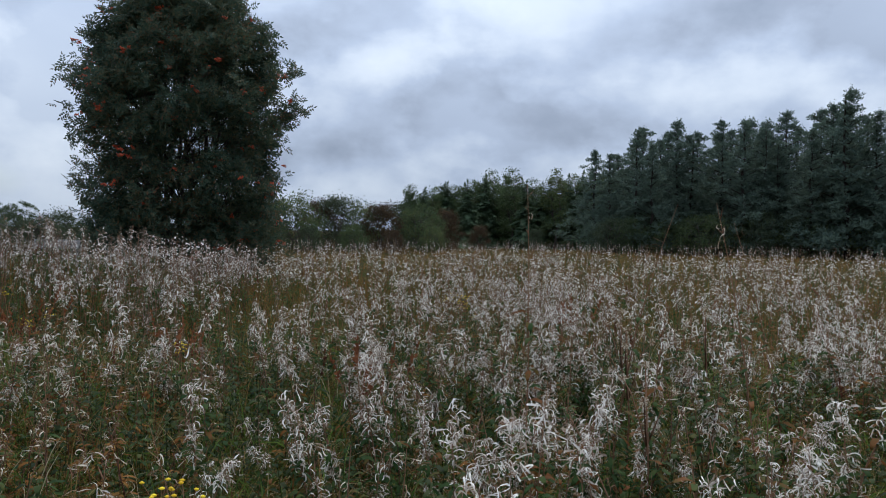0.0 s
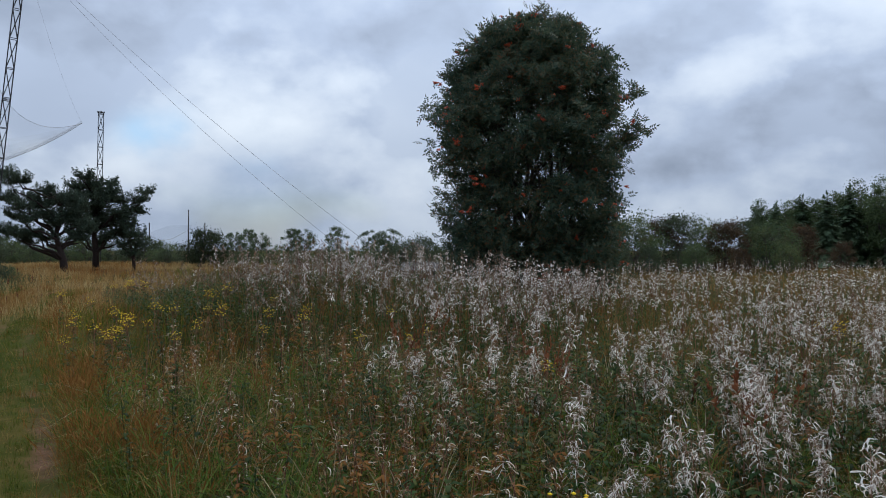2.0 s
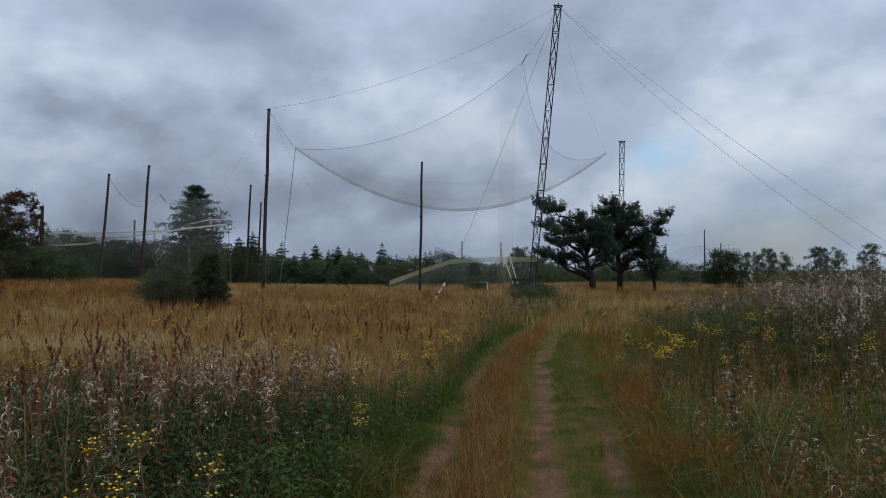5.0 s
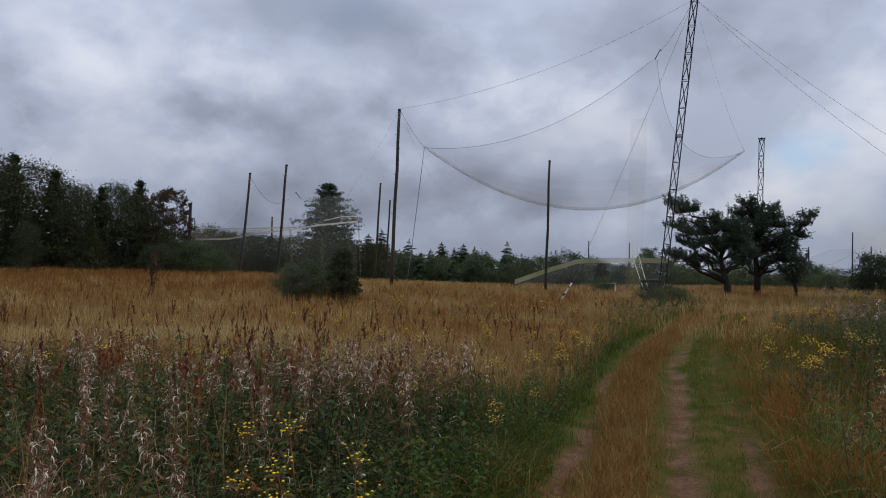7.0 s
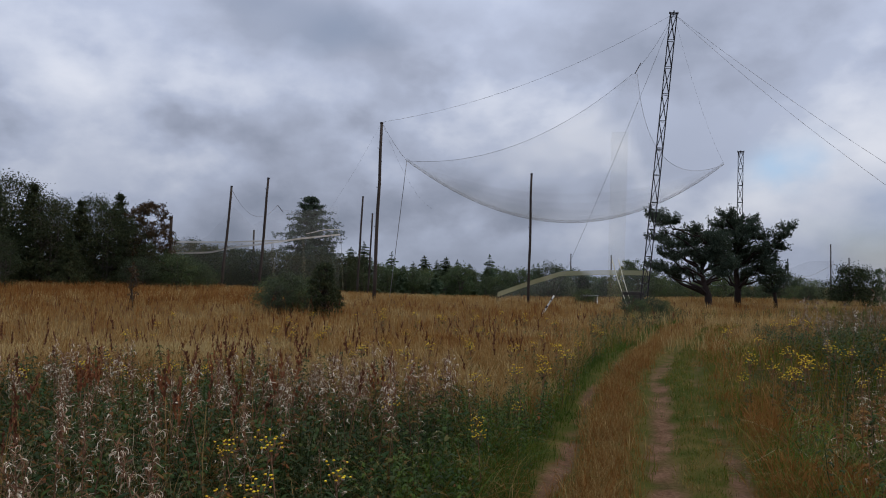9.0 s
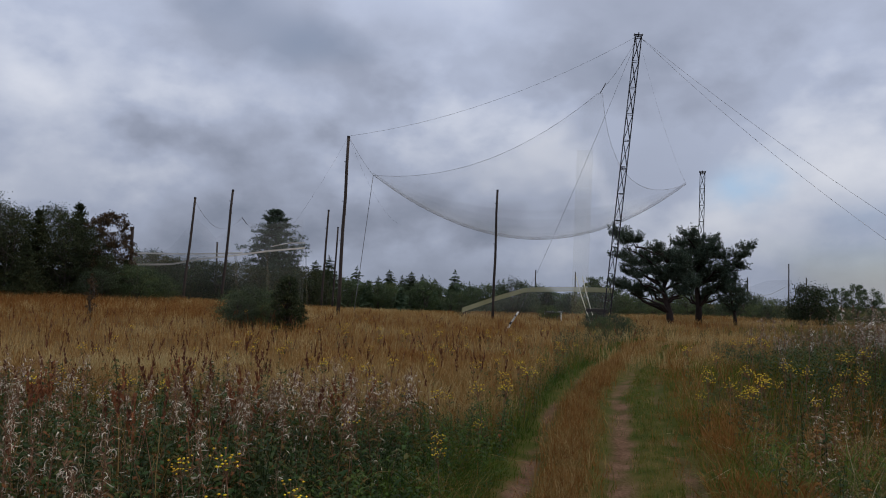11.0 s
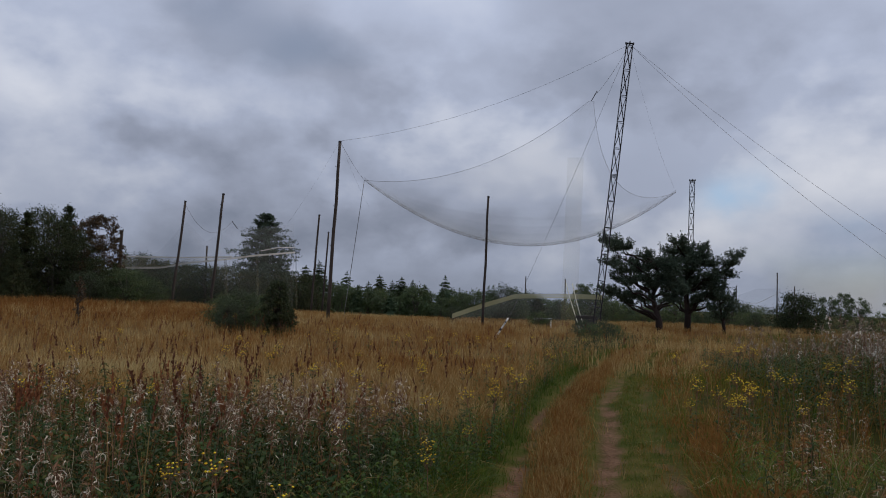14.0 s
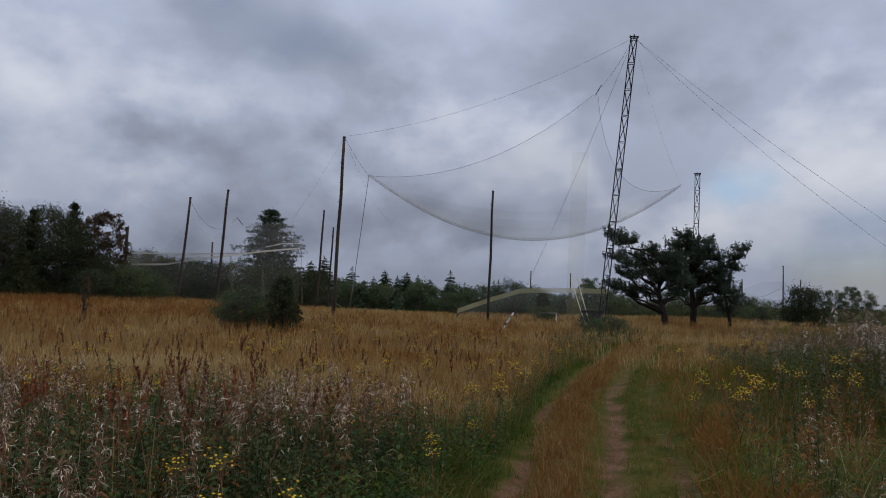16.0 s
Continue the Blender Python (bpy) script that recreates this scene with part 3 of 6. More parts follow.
def build_rowan():
    rng = np.random.RandomState(11)
    base = (-7.6, 23.0)
    root = thing("rowan_tree", (*base, land_at(*base)), "tall many-stemmed rowan with dark green leaves and orange-red berries", "tree")
    heights = (0.6, 1.8, 2.8, 3.4, 3.9, 4.4, 5.2, 6.0, 6.6, 7.3, 7.9, 8.4, 8.9)
    reach = (2.3, 2.7, 2.95, 3.05, 2.75, 3.0, 3.3, 3.3, 2.9, 2.45, 2.05, 1.4, 0.4)
    stems = []
    for k in range(9):
        a = k * 2 * math.pi / 9 + rng.rand() * 0.5
        top = (math.cos(a) * rng.uniform(0.7, 2.0), math.sin(a) * rng.uniform(0.7, 2.0), rng.uniform(6.2, 8.0))
        p = bent(rng, (math.cos(a) * 0.5, math.sin(a) * 0.5, -0.1), top, 8, 0.02)
        h = Heap()
        tube(h, p, np.linspace(rng.uniform(0.08, 0.13), 0.02, 8), 6)
        put("trunk", h.mesh("rowan_trunk", [BARK]), root)
        stems.append(p)
    limbs, leaves, berries = Heap(), Heap(), Heap()
    spray, clump = spray_pattern(), berry_pattern(rng, 16)
    # boughs end in separate drooping bunches of leaves; the heart of the tree stays open
    for k in range(390):
        z = 0.9 + 7.8 * ((k + rng.rand()) / 390) ** 0.92
        a = k * 2.39996 + rng.randn() * 0.35
        env = np.interp(z, heights, reach) * (1 + 0.06 * math.sin(3 * a + 1.3 * z) + 0.05 * math.sin(5 * a - 2.6 * z))
        inner = 0.66 if z < 5.4 else 0.35
        r = env * (inner + (1 - inner) * rng.rand() ** 0.55) * 0.94
        tip = np.array((math.cos(a) * r, math.sin(a) * r, z))
        stem = stems[int((a / (2 * math.pi)) * 9 + rng.randint(0, 2)) % 9]
        start = stem[np.argmin(np.abs(stem[:, 2] - max(0.6, z - r * 0.55 - 0.4)))]
        p = bent(rng, start, tip, 6, 0.035, 0.14)
        tube(limbs, p, np.linspace(0.028, 0.004, 6), 3)
        # side twigs, each with its own bunch
        for q in range(rng.randint(3, 6)):
            u = 1 - abs(rng.randn()) * 0.22
            foot = np.array([np.interp(u, np.linspace(0, 1, 6), p[:, i]) for i in range(3)])
            end = foot + np.clip(rng.randn(3), -1.7, 1.7) * (0.29, 0.29, 0.24) + np.array((math.cos(a), math.sin(a), -0.1)) * 0.12
            tube(limbs, [foot, (foot + end) / 2 + (0, 0, 0.05), end], (0.010, 0.007, 0.003), 3)
            n = rng.randint(10, 18) if z < 5 else rng.randint(15, 25)
            c = end + rng.randn(n, 3) * (0.15, 0.15, 0.12)
            c = c[np.hypot(c[:, 0], c[:, 1]) < 1.09 * np.interp(c[:, 2], heights, reach) + 0.05]
            leaves.add(spray, turned(rng, c, rng.uniform(1.0, 1.65, len(c)), 0.45))
        if r > env * 0.70 and rng.rand() < 0.42:
            b = tip + np.array((math.cos(a) * 0.22, math.sin(a) * 0.22, -0.02)) + rng.randn(rng.randint(1, 4), 3) * (0.12, 0.12, 0.07)
            berries.add(clump, turned(rng, b, rng.uniform(0.9, 1.5, len(b)), 0.7))
    # suckers and low twigs round the foot
    for k in range(60):
        a, r = rng.rand() * 2 * math.pi, rng.uniform(0.5, 2.9)
        tip = np.array((math.cos(a) * r, math.sin(a) * r, rng.uniform(0.5, 1.9)))
        p = bent(rng, (tip[0] * 0.8, tip[1] * 0.8, -0.05), tip, 4, 0.05)
        tube(limbs, p, np.linspace(0.02, 0.005, 4), 3)
        n = 45
        leaves.add(spray, turned(rng, tip + rng.randn(n, 3) * (0.32, 0.32, 0.35), rng.uniform(0.8, 1.3, n), 0.4))
    tagged(put("branching", limbs.mesh("rowan_branching", [BARK]), root), kind="stuff")
    crown = put("crown", leaves.mesh("rowan_crown", [ROWAN_LEAF]), root)
    put("fruit", berries.mesh("rowan_fruit", [BERRY]), crown, "clusters of ripe orange-red berries")


def tuft_pattern(rng, n=16, reach=0.3, width=0.05, up=0.5):
    """Needles in a rounded tuft: slim blades that fan out of one twig."""
    h = Heap()
    for _ in range(n):
        d = rng.randn(3)
        d[2] = abs(d[2]) * up + rng.uniform(-0.25, 0.3)
        d /= np.linalg.norm(d)
        s = np.cross(d, rng.randn(3))
        s *= width / 2 / np.linalg.norm(s)
        l = reach * rng.uniform(0.6, 1.15)
        h.raw([d * l * 0.12, d * l * 0.55 + s, d * l, d * l * 0.55 - s], [(0, 1, 2), (0, 2, 3)])
    return h.pattern()


def branch_pattern(rng, n=9):
    """A spruce bough one metre long: a drooping rib with ragged, overlapping side twigs."""
    h = Heap()
    for i in range(n):
        y = (i + 0.4) / n
        w = 0.40 * (1 - y) ** 0.7 + 0.08
        z = -0.20 * y * y
        for sgn in (-1, 1):
            e = y + rng.uniform(0.08, 0.28)
            h.raw([(0, y - 0.13, z + 0.03), (sgn * w * rng.uniform(0.7, 1.15), e, z - rng.uniform(0.02, 0.16)), (0, y + 0.13, z - 0.03)], [(0, 1, 2)])
        h.raw([(0.02, y - 0.1, z), (rng.uniform(-0.1, 0.1), y + 0.05, z - rng.uniform(0.12, 0.26)), (-0.02, y + 0.12, z)], [(0, 1, 2)])
    h.raw([(-0.05, 0.8, -0.14), (0.05, 0.8, -0.14), (0, 1.12, -0.2)], [(0, 1, 2)])
    return h.pattern()


def bough_pose(a, z, length, droop):
    """The pose of a bough that grows out at bearing a from height z."""
    return np.array(Matrix.Translation((0, 0, z)) @ Matrix.Rotation(a, 4, "Z") @ Matrix.Rotation(-droop, 4, "X") @ Matrix.Diagonal((length, length, length, 1)))


def spruce_variant(seed, height, spread, rows, name, label, mat=SPRUCE, bare=0.08, at=(0, 0, 0), shape=0.8):
    rng = np.random.RandomState(seed)
    root = thing(name, at, label, "tree")
    h = Heap()
    tube(h, bent(rng, (0, 0, -0.15), (rng.uniform(-0.1, 0.1), 0, height), 6, 0.006), np.linspace(height * 0.014 + 0.03, 0.015, 6), 6)
    put("trunk", h.mesh("trunk", [BARK]), root)
    crown, pats = Heap(), [branch_pattern(rng) for _ in range(3)]
    for i in range(rows):
        u = (i + rng.rand() * 0.5) / rows
        z = height * (bare + (0.98 - bare) * u)
        r = spread * (1 - u) ** shape * rng.uniform(0.75, 1.15) + 0.10
        k = rng.randint(6, 9)
        for j in range(k):
            crown.add(pats[rng.randint(3)], [bough_pose(2 * math.pi * (j + rng.rand() * 0.7) / k + i, z, r * rng.uniform(0.75, 1.2), radians(rng.uniform(-25, 12) + 22 * (1 - u)))])
    crown.add(pats[0], [bough_pose(0, height * 0.94, 0.35 + height * 0.012, radians(-80))])
    put("crown", crown.mesh("crown", [mat]), root)
    return root


def pine_variant(seed, height, spread, low, name, label, clumps=60, shape=0.72, mat=HAZY_NEEDLE, tiers=0.25):
    """A wood's-edge pine: a straight bole, limbs, and rounded tufts from low down to a blunt top."""
    rng = np.random.RandomState(seed)
    root = thing(name, (0, 0, 0), label, "tree")
    h = Heap()
    tube(h, bent(rng, (0, 0, -0.15), (rng.uniform(-0.3, 0.3), 0, height * 0.97), 6, 0.008), np.linspace(0.17, 0.03, 6), 6)
    put("trunk", h.mesh("trunk", [PINE_BARK]), root)
    limbs, crown = Heap(), Heap()
    pats = [tuft_pattern(rng, 9, 0.36, 0.075, 0.7) for _ in range(3)]
    for i in range(clumps):
        u = (i + rng.rand()) / clumps
        u = (1 - tiers) * u + tiers * (math.floor(u * 12) + 0.5) / 12
        z = height * (low + (1 - low) * u)
        a = i * 2.4 + rng.rand()
        r = (spread * (1 - u) ** shape + 0.08) * rng.uniform(0.45, 1.15) * (1 + 0.18 * math.sin(2 * a + 9 * u))
        tip = np.array((math.cos(a) * r, math.sin(a) * r, z + 0.12 * r))
        tube(limbs, [(0, 0, z - 0.15 * r), tip * (0.6, 0.6, 1), tip], (0.035, 0.02, 0.01), 3)
        n = int(rng.randint(17, 24) * (1 - 0.55 * u))
        back = np.abs(rng.randn(n, 1)) * 0.35
        c = tip * (1 - back * (1, 1, 0)) + rng.randn(n, 3) * (0.34, 0.34, 0.17) * (1.0 - 0.65 * u)
        for q in range(3):
            crown.add(pats[q], turned(rng, c[q::3], rng.uniform(0.8, 1.35, len(c[q::3])) * (1 - 0.35 * u), 0.75))
    # the leader and a few shoots round it
    for k in range(5):
        a, off = k * 2.5, (0.0 if k == 0 else rng.uniform(0.10, 0.28))
        zs = height + (0.25 if k == 0 else -rng.uniform(0.1, 0.7)) - np.linspace(0, 0.9, 7)
        c = np.stack([0 * zs + math.cos(a) * off, 0 * zs + math.sin(a) * off, zs], 1) + rng.randn(7, 3) * 0.03
        crown.add(pats[k % 3], turned(rng, c, np.linspace(0.28, 0.6, 7), 0.9))
    tagged(put("branching", limbs.mesh("branching", [PINE_BARK]), root), kind="stuff")
    put("crown", crown.mesh("crown", [mat]), root)
    return root


def broadleaf(seed, height, spread, name, label, mat, foot=0.12, n_clump=40, leaves=46, leaf=0.16, at=(0, 0, 0), stems=4, category="tree", open_crown=1.0):
    """A bushy tree: several stems, limbs to clumps of leaves on an uneven outline."""
    rng = np.random.RandomState(seed)
    root = thing(name, at, label, category)
    tr = Heap()
    ends = []
    for k in range(stems):
        a = k * 2 * math.pi / stems + rng.rand()
        p = bent(rng, (math.cos(a) * 0.06 * spread, math.sin(a) * 0.06 * spread, -0.1), (math.cos(a) * spread * 0.35, math.sin(a) * spread * 0.35, height * 0.85), 5, 0.03)
        tube(tr, p, np.linspace(height * 0.012 + 0.015, 0.012, 5), 5)
        ends.append(p)
    limbs, crown, blade = Heap(), Heap(), Heap()
    blade.raw([(-leaf * 0.36, 0, 0), (leaf * 0.36, 0.02, 0.01), (0, leaf * 0.95, 0)], [(0, 1, 2)])
    pat = blade.pattern()
    for k in range(n_clump):
        u = rng.uniform(foot, 1.0)
        env = spread * math.sqrt(1 - 0.76 * (2 * (u - foot) / (1 - foot) - 0.9) ** 2)
        a = rng.rand() * 2 * math.pi
        r = env * math.sqrt(rng.uniform(0.1, 1.0)) * rng.uniform(0.8, 1.12)
        tip = np.array((math.cos(a) * r, math.sin(a) * r, u * height))
        p0 = ends[k % stems]
        s = p0[np.argmin(np.abs(p0[:, 2] - max(0.1, tip[2] - 0.6 * r - 0.2)))]
        tube(limbs, bent(rng, s, tip, 4, 0.05), np.linspace(0.025, 0.006, 4), 3)
        c = tip + rng.randn(leaves, 3) * np.array((0.25, 0.25, 0.19)) * spread * 0.62 * open_crown * rng.uniform(0.6, 1.2)
        c[:, 2] = np.maximum(c[:, 2], 0.05)
        crown.add(pat, turned(rng, c, rng.uniform(0.7, 1.4, leaves), 0.2))
    put("trunk", tr.mesh("trunk", [BARK]), root)
    tagged(put("branching", limbs.mesh("branching", [BARK]), root), kind="stuff")
    put("crown", crown.mesh("crown", [mat]), root)
    return root


def stand(root, bearing, d, scale, turn, group=""):
    """A copy of a tree at a bearing and distance."""
    x, y = polar(bearing, d)
    ob = copy_thing(root, pose(x, y, land_at(x, y), 0, 0, turn) @ Matrix.Scale(scale / root.scale[0], 4))
    return tagged(ob, group=group) if group else ob


def settle_first(root, bearing, d, scale, turn, group=""):
    """Puts the first tree of its kind itself in place."""
    x, y = polar(bearing, d)
    root.matrix_world = pose(x, y, land_at(x, y), 0, 0, turn) @ Matrix.Scale(scale, 4)
    if group:
        tagged(root, group=group)


def wood_edge(roots, places, group, seed):
    """Sets tree kinds in turn on (bearing, distance, scale) places."""
    rng = random.Random(seed)
    used = set()
    for i, (b, d, s) in enumerate(places):
        k = i % len(roots)
        if k in used:
            stand(roots[k], b, d, s, rng.uniform(0, 360), group)
        else:
            settle_first(roots[k], b, d, s, rng.uniform(0, 360), group)
            used.add(k)


build_rowan()

# the dark pine wood
rng0 = random.Random(5)
PINES = [pine_variant(21 + i, 10.0, r, 0.03, "pine_tree", "dark dense pine at the edge of the wood", c) for i, (r, c) in enumerate(((2.8, 82), (2.4, 76), (3.1, 86), (2.6, 78)))]
BACK = [pine_variant(26 + i, 10.0, r, 0.08, "pine_tree", "tall dark pine inside the wood", c) for i, (r, c) in enumerate(((3.2, 84), (3.5, 90)))]
front, back = [], []
for i in range(16):
    b = -12.4 - i * 1.4
    tall = np.interp(b, (-42, -29, -26, -22, -17, -14.5, -13, -12), (13.4, 13.0, 12.3, 11.9, 12.1, 11.0, 9.8, 8.2))
    front.append((b + rng0.uniform(-0.4, 0.4), 74 - 0.15 * i + rng0.uniform(-1.5, 1.5), (tall + rng0.uniform(-2.2, 1.0)) / 10.0))
    back.append((b + 0.9 + rng0.uniform(-0.4, 0.4), 78 + rng0.uniform(-1.0, 2.0), (tall + rng0.uniform(-1.2, 1.4)) / 10.0))
    if i % 2 == 1:
        back.append((b + rng0.uniform(-0.6, 0.6), 83 + rng0.uniform(-1, 1), (tall + rng0.uniform(-0.3, 1.3)) / 10.0))
wood_edge(PINES, front, "pines of the dark wood", 1)
wood_edge(BACK, back, "pines of the dark wood", 11)

# mixed young wood behind the field
MIXED = [spruce_variant(31, 8.0, 2.3, 34, "spruce_tree", "young green spruce in a mixed wood"),
         spruce_variant(32, 8.0, 2.0, 34, "spruce_tree", "slim young spruce in a mixed wood"),
         broadleaf(33, 8.0, 1.5, "birch_tree", "slender green birch in a mixed wood", LEAF, 0.03, 80, 80, 0.15, stems=2),
         broadleaf(34, 7.4, 1.9, "spruce_tree", "full green birch in a mixed wood", LEAF, 0.02, 80, 80, 0.15, stems=3)]
places = []
for i in range(44):
    b = 2.6 - i * 0.36
    tall = np.interp(b, (-13, -10, -4, 2.4), (9.6, 9.0, 8.2, 7.0))
    places.append((b + rng0.uniform(-0.25, 0.25), 90 + rng0.uniform(-3, 6), (tall + rng0.uniform(-1.1, 0.7)) / 8.0))
wood_edge(MIXED, places, "trees of the mixed wood", 2)

# bushy willows, birches and rowans between the wood and the big rowan
BUSHES = [broadleaf(41, 4.2, 2.3, "bushy_tree", "low bushy tree with olive-green leaves", LEAF, 0.03, 84, 70, 0.14),
          broadleaf(42, 4.2, 2.1, "bushy_tree", "low bushy tree turning rusty brown", RUSSET, 0.03, 84, 70, 0.14),
          broadleaf(43, 4.2, 2.2, "willow_bush", "bushy grey-green willow by the field", BUSHGREEN, 0.02, 84, 70, 0.13, category="bush")]
places = [(10.2, 62, 1.02), (8.4, 66, 0.95), (7.2, 64, 1.0), (5.6, 67, 0.95), (4.2, 66, 0.9), (2.8, 70, 0.95), (1.2, 68, 0.92), (-0.4, 73, 0.85), (9.2, 57, 0.45), (6.0, 58, 0.5), (3.2, 60, 0.42),
          (12.2, 66, 1.0), (0.3, 64, 0.5), (-3, 80, 0.55), (-7, 82, 0.5), (13.6, 60, 0.9), (15.5, 64, 0.9)] + [(2.2 - 0.95 * k, 99 + (k * 5 % 4), 1.22 + 0.07 * (k % 4) + 0.012 * k) for k in range(16)]
wood_edge(BUSHES, places, "bushes along the field", 3)

# the wood's edge beyond the hay, with a reddening rowan at its end
EDGE = [pine_variant(51, 7.6, 3.3, 0.0, "pine_tree", "dark young pine at the wood's edge", 120, 1.1, DARKLEAF, 0.3),
        broadleaf(52, 7.4, 2.5, "bushy_tree", "dark bushy tree at the wood's edge", DARKLEAF, 0.0, 190, 60, 0.12),
        broadleaf(53, 7.0, 2.2, "willow_bush", "tall dark willow thicket", DARKLEAF, 0.0, 210, 60, 0.12)]
wood_edge(EDGE, [(98.6, 57, 0.98), (97.4, 59, 0.96), (99.6, 56, 1.0), (96.2, 58, 0.88), (95.4, 57, 0.78), (94.6, 60, 0.82), (93.4, 58, 0.76), (92.6, 60, 0.82), (91.8, 57, 0.78), (91.0, 60, 0.86), (90.3, 57, 0.62),
                 (101.0, 57, 1.1), (94.0, 54, 0.45), (97.8, 53, 0.4), (89.2, 56, 0.42), (88.0, 57, 0.36)], "trees of the wood's edge", 4)
RED = broadleaf(54, 6.4, 2.2, "rowan_tree", "thin rowan with reddish-brown leaves", RUSSET, 0.12, 185, 56, 0.13, stems=3, open_crown=0.45)
settle_first(RED, 89.1, 58, 0.92, 30)
LOWS = [broadleaf(55, 2.4, 1.6, "willow_bush", "low dark willow bush", BUSHGREEN, 0.02, 90, 70, 0.085, category="bush"),
        broadleaf(56, 2.2, 1.7, "bushy_shrub", "low olive-green shrub in the meadow", LEAF, 0.02, 80, 66, 0.09, category="bush")]
wood_edge(LOWS, [(88.2, 57, 0.95), (87.3, 56, 1.0), (86.5, 57, 0.9), (85.8, 58, 0.75), (89.6, 55, 0.8), (80.6, 36.5, 0.66), (79.7, 36.0, 0.70), (78.8, 36.5, 0.68), (80.2, 35.0, 0.55), (78.2, 35, 0.5),
                 (60.6, 72, 1.3), (60.0, 74, 1.0), (53.6, 40, 0.42), (54.4, 39, 0.38), (55.0, 41, 0.4), (52.8, 41, 0.36), (64.4, 64, 0.5), (58.2, 57, 0.5), (43.4, 68, 0.55), (44.2, 70, 0.6), (27.8, 50, 0.8), (29.2, 52, 0.7), (26.4, 49, 0.85), (30.4, 56, 0.6), (25.4, 52, 1.0)] + [(60.0 - 1.15 * k, 76 + (k * 7 % 5) * 2.0, 0.75 + 0.13 * (k * 3 % 4)) for k in range(15)] + [(-12.5 - 1.25 * k, 71.5 + (k * 7 % 5) * 0.5, 1.25 + 0.12 * (k % 3)) for k in range(15)], "low bushes in the field", 5)
THICKET = [broadleaf(69, 4.6, 2.6, "bushy_thicket", "dark green thicket standing behind the nets", DARKLEAF, 0.0, 120, 64, 0.125, category="bush"), broadleaf(70, 4.6, 2.4, "bushy_thicket", "dusky willow thicket standing behind the nets", DARKLEAF, 0.0, 120, 64, 0.125, category="bush")]
wood_edge(THICKET, [(86.6, 78, 1.0), (85.4, 80, 0.95), (84.2, 79, 0.9), (83.0, 81, 0.95), (81.8, 80, 0.9), (80.6, 82, 0.95), (79.4, 80, 0.85), (77.2, 82, 0.9), (75.8, 84, 0.85), (74.6, 86, 0.9)], "thicket behind the nets", 12)
YOUNG = broadleaf(57, 2.05, 0.62, "juniper_tree", "small dense dark-green juniper in the hay", DARKLEAF, 0.0, 130, 60, 0.075, stems=4, open_crown=0.75)
settle_first(YOUNG, 77.1, 34, 1.1, 10)
stand(YOUNG, 76.4, 35, 0.62, 80)
stand(YOUNG, 58.3, 72, 1.1, 40)
tagged(YOUNG, group="small junipers")
BIGSPRUCE = pine_variant(58, 11.0, 4.4, 0.10, "pine_tree", "broad dark pine standing behind the nets", 330, 0.48, DARKNEEDLE, 0.3)
settle_first(BIGSPRUCE, 78.1, 86, 0.96, 0)
SAPLING = broadleaf(59, 2.0, 0.24, "sapling", "thin brown sapling in the hay", RUSSET, 0.05, 46, 24, 0.06, stems=2)
settle_first(SAPLING, 90.1, 39, 1.0, 0)
JUNIPER = broadleaf(60, 2.75, 1.95, "juniper_bush", "dark spreading juniper bush", DARKLEAF, 0.01, 150, 70, 0.12, stems=5, category="bush")
settle_first(JUNIPER, 41.0, 66, 1.0, 0)

# far belt round the open land
FAR = [broadleaf(61, 4.0, 2.6, "far_bush", "far grey-green willow bush in the treeline", HAZY_LEAF, 0.0, 44, 60, 0.19, category="bush"),
       broadleaf(62, 4.0, 2.4, "far_bush", "far olive-green bush in the treeline", LEAF, 0.0, 44, 60, 0.19, category="bush"),
       spruce_variant(63, 5.6, 2.0, 20, "far_spruce", "far dark spruce in the treeline"),
       broadleaf(64, 4.2, 2.2, "far_bush", "far bush with dark green leaves", LEAF, 0.0, 36, 40, 0.24, category="bush")]
places = []
for i in range(58):
    b = 39.5 + i * 0.86
    tall = np.interp(b, (39, 44, 50, 60, 66, 71, 74, 86, 92), (0.55, 0.52, 0.62, 0.8, 0.95, 1.05, 0.95, 1.05, 1.1))
    places.append((b + rng0.uniform(-0.3, 0.3), 108 + rng0.uniform(-9, 14), tall * rng0.uniform(0.72, 1.12)))
places += [(61.5 + 0.62 * k, 102 + rng0.uniform(-3, 3), rng0.uniform(0.55, 0.9)) for k in range(20)]
wood_edge(FAR, places, "bushes of the far treeline", 6)
# these spruces and the grove wear the leaf colour lightened for distance haze
PEAKS = [spruce_variant(65, 6.5, 2.5, 26, "far_spruce", "far dark spruce rising from the treeline", HAZY_LEAF, shape=0.65), spruce_variant(66, 6.5, 2.1, 26, "far_spruce", "far slim spruce rising from the treeline", HAZY_LEAF)]
wood_edge(PEAKS, [(66.5, 112, 0.68), (67.4, 110, 0.76), (68.2, 114, 0.82), (68.9, 112, 0.74), (69.8, 115, 0.85), (70.6, 111, 0.7), (71.3, 116, 0.62), (65.2, 113, 0.6), (63.6, 116, 0.52), (74.2, 96, 1.0), (75.2, 98, 0.9),
                  (86.3, 106, 1.05), (85.4, 108, 1.0), (84.6, 106, 0.95), (83.2, 110, 0.9), (61.8, 118, 0.55), (72.4, 108, 0.6), (87.4, 104, 1.1), (76.5, 95, 0.85), (79.5, 96, 0.8), (81.4, 98, 0.85)], "peaks of the treeline", 7)
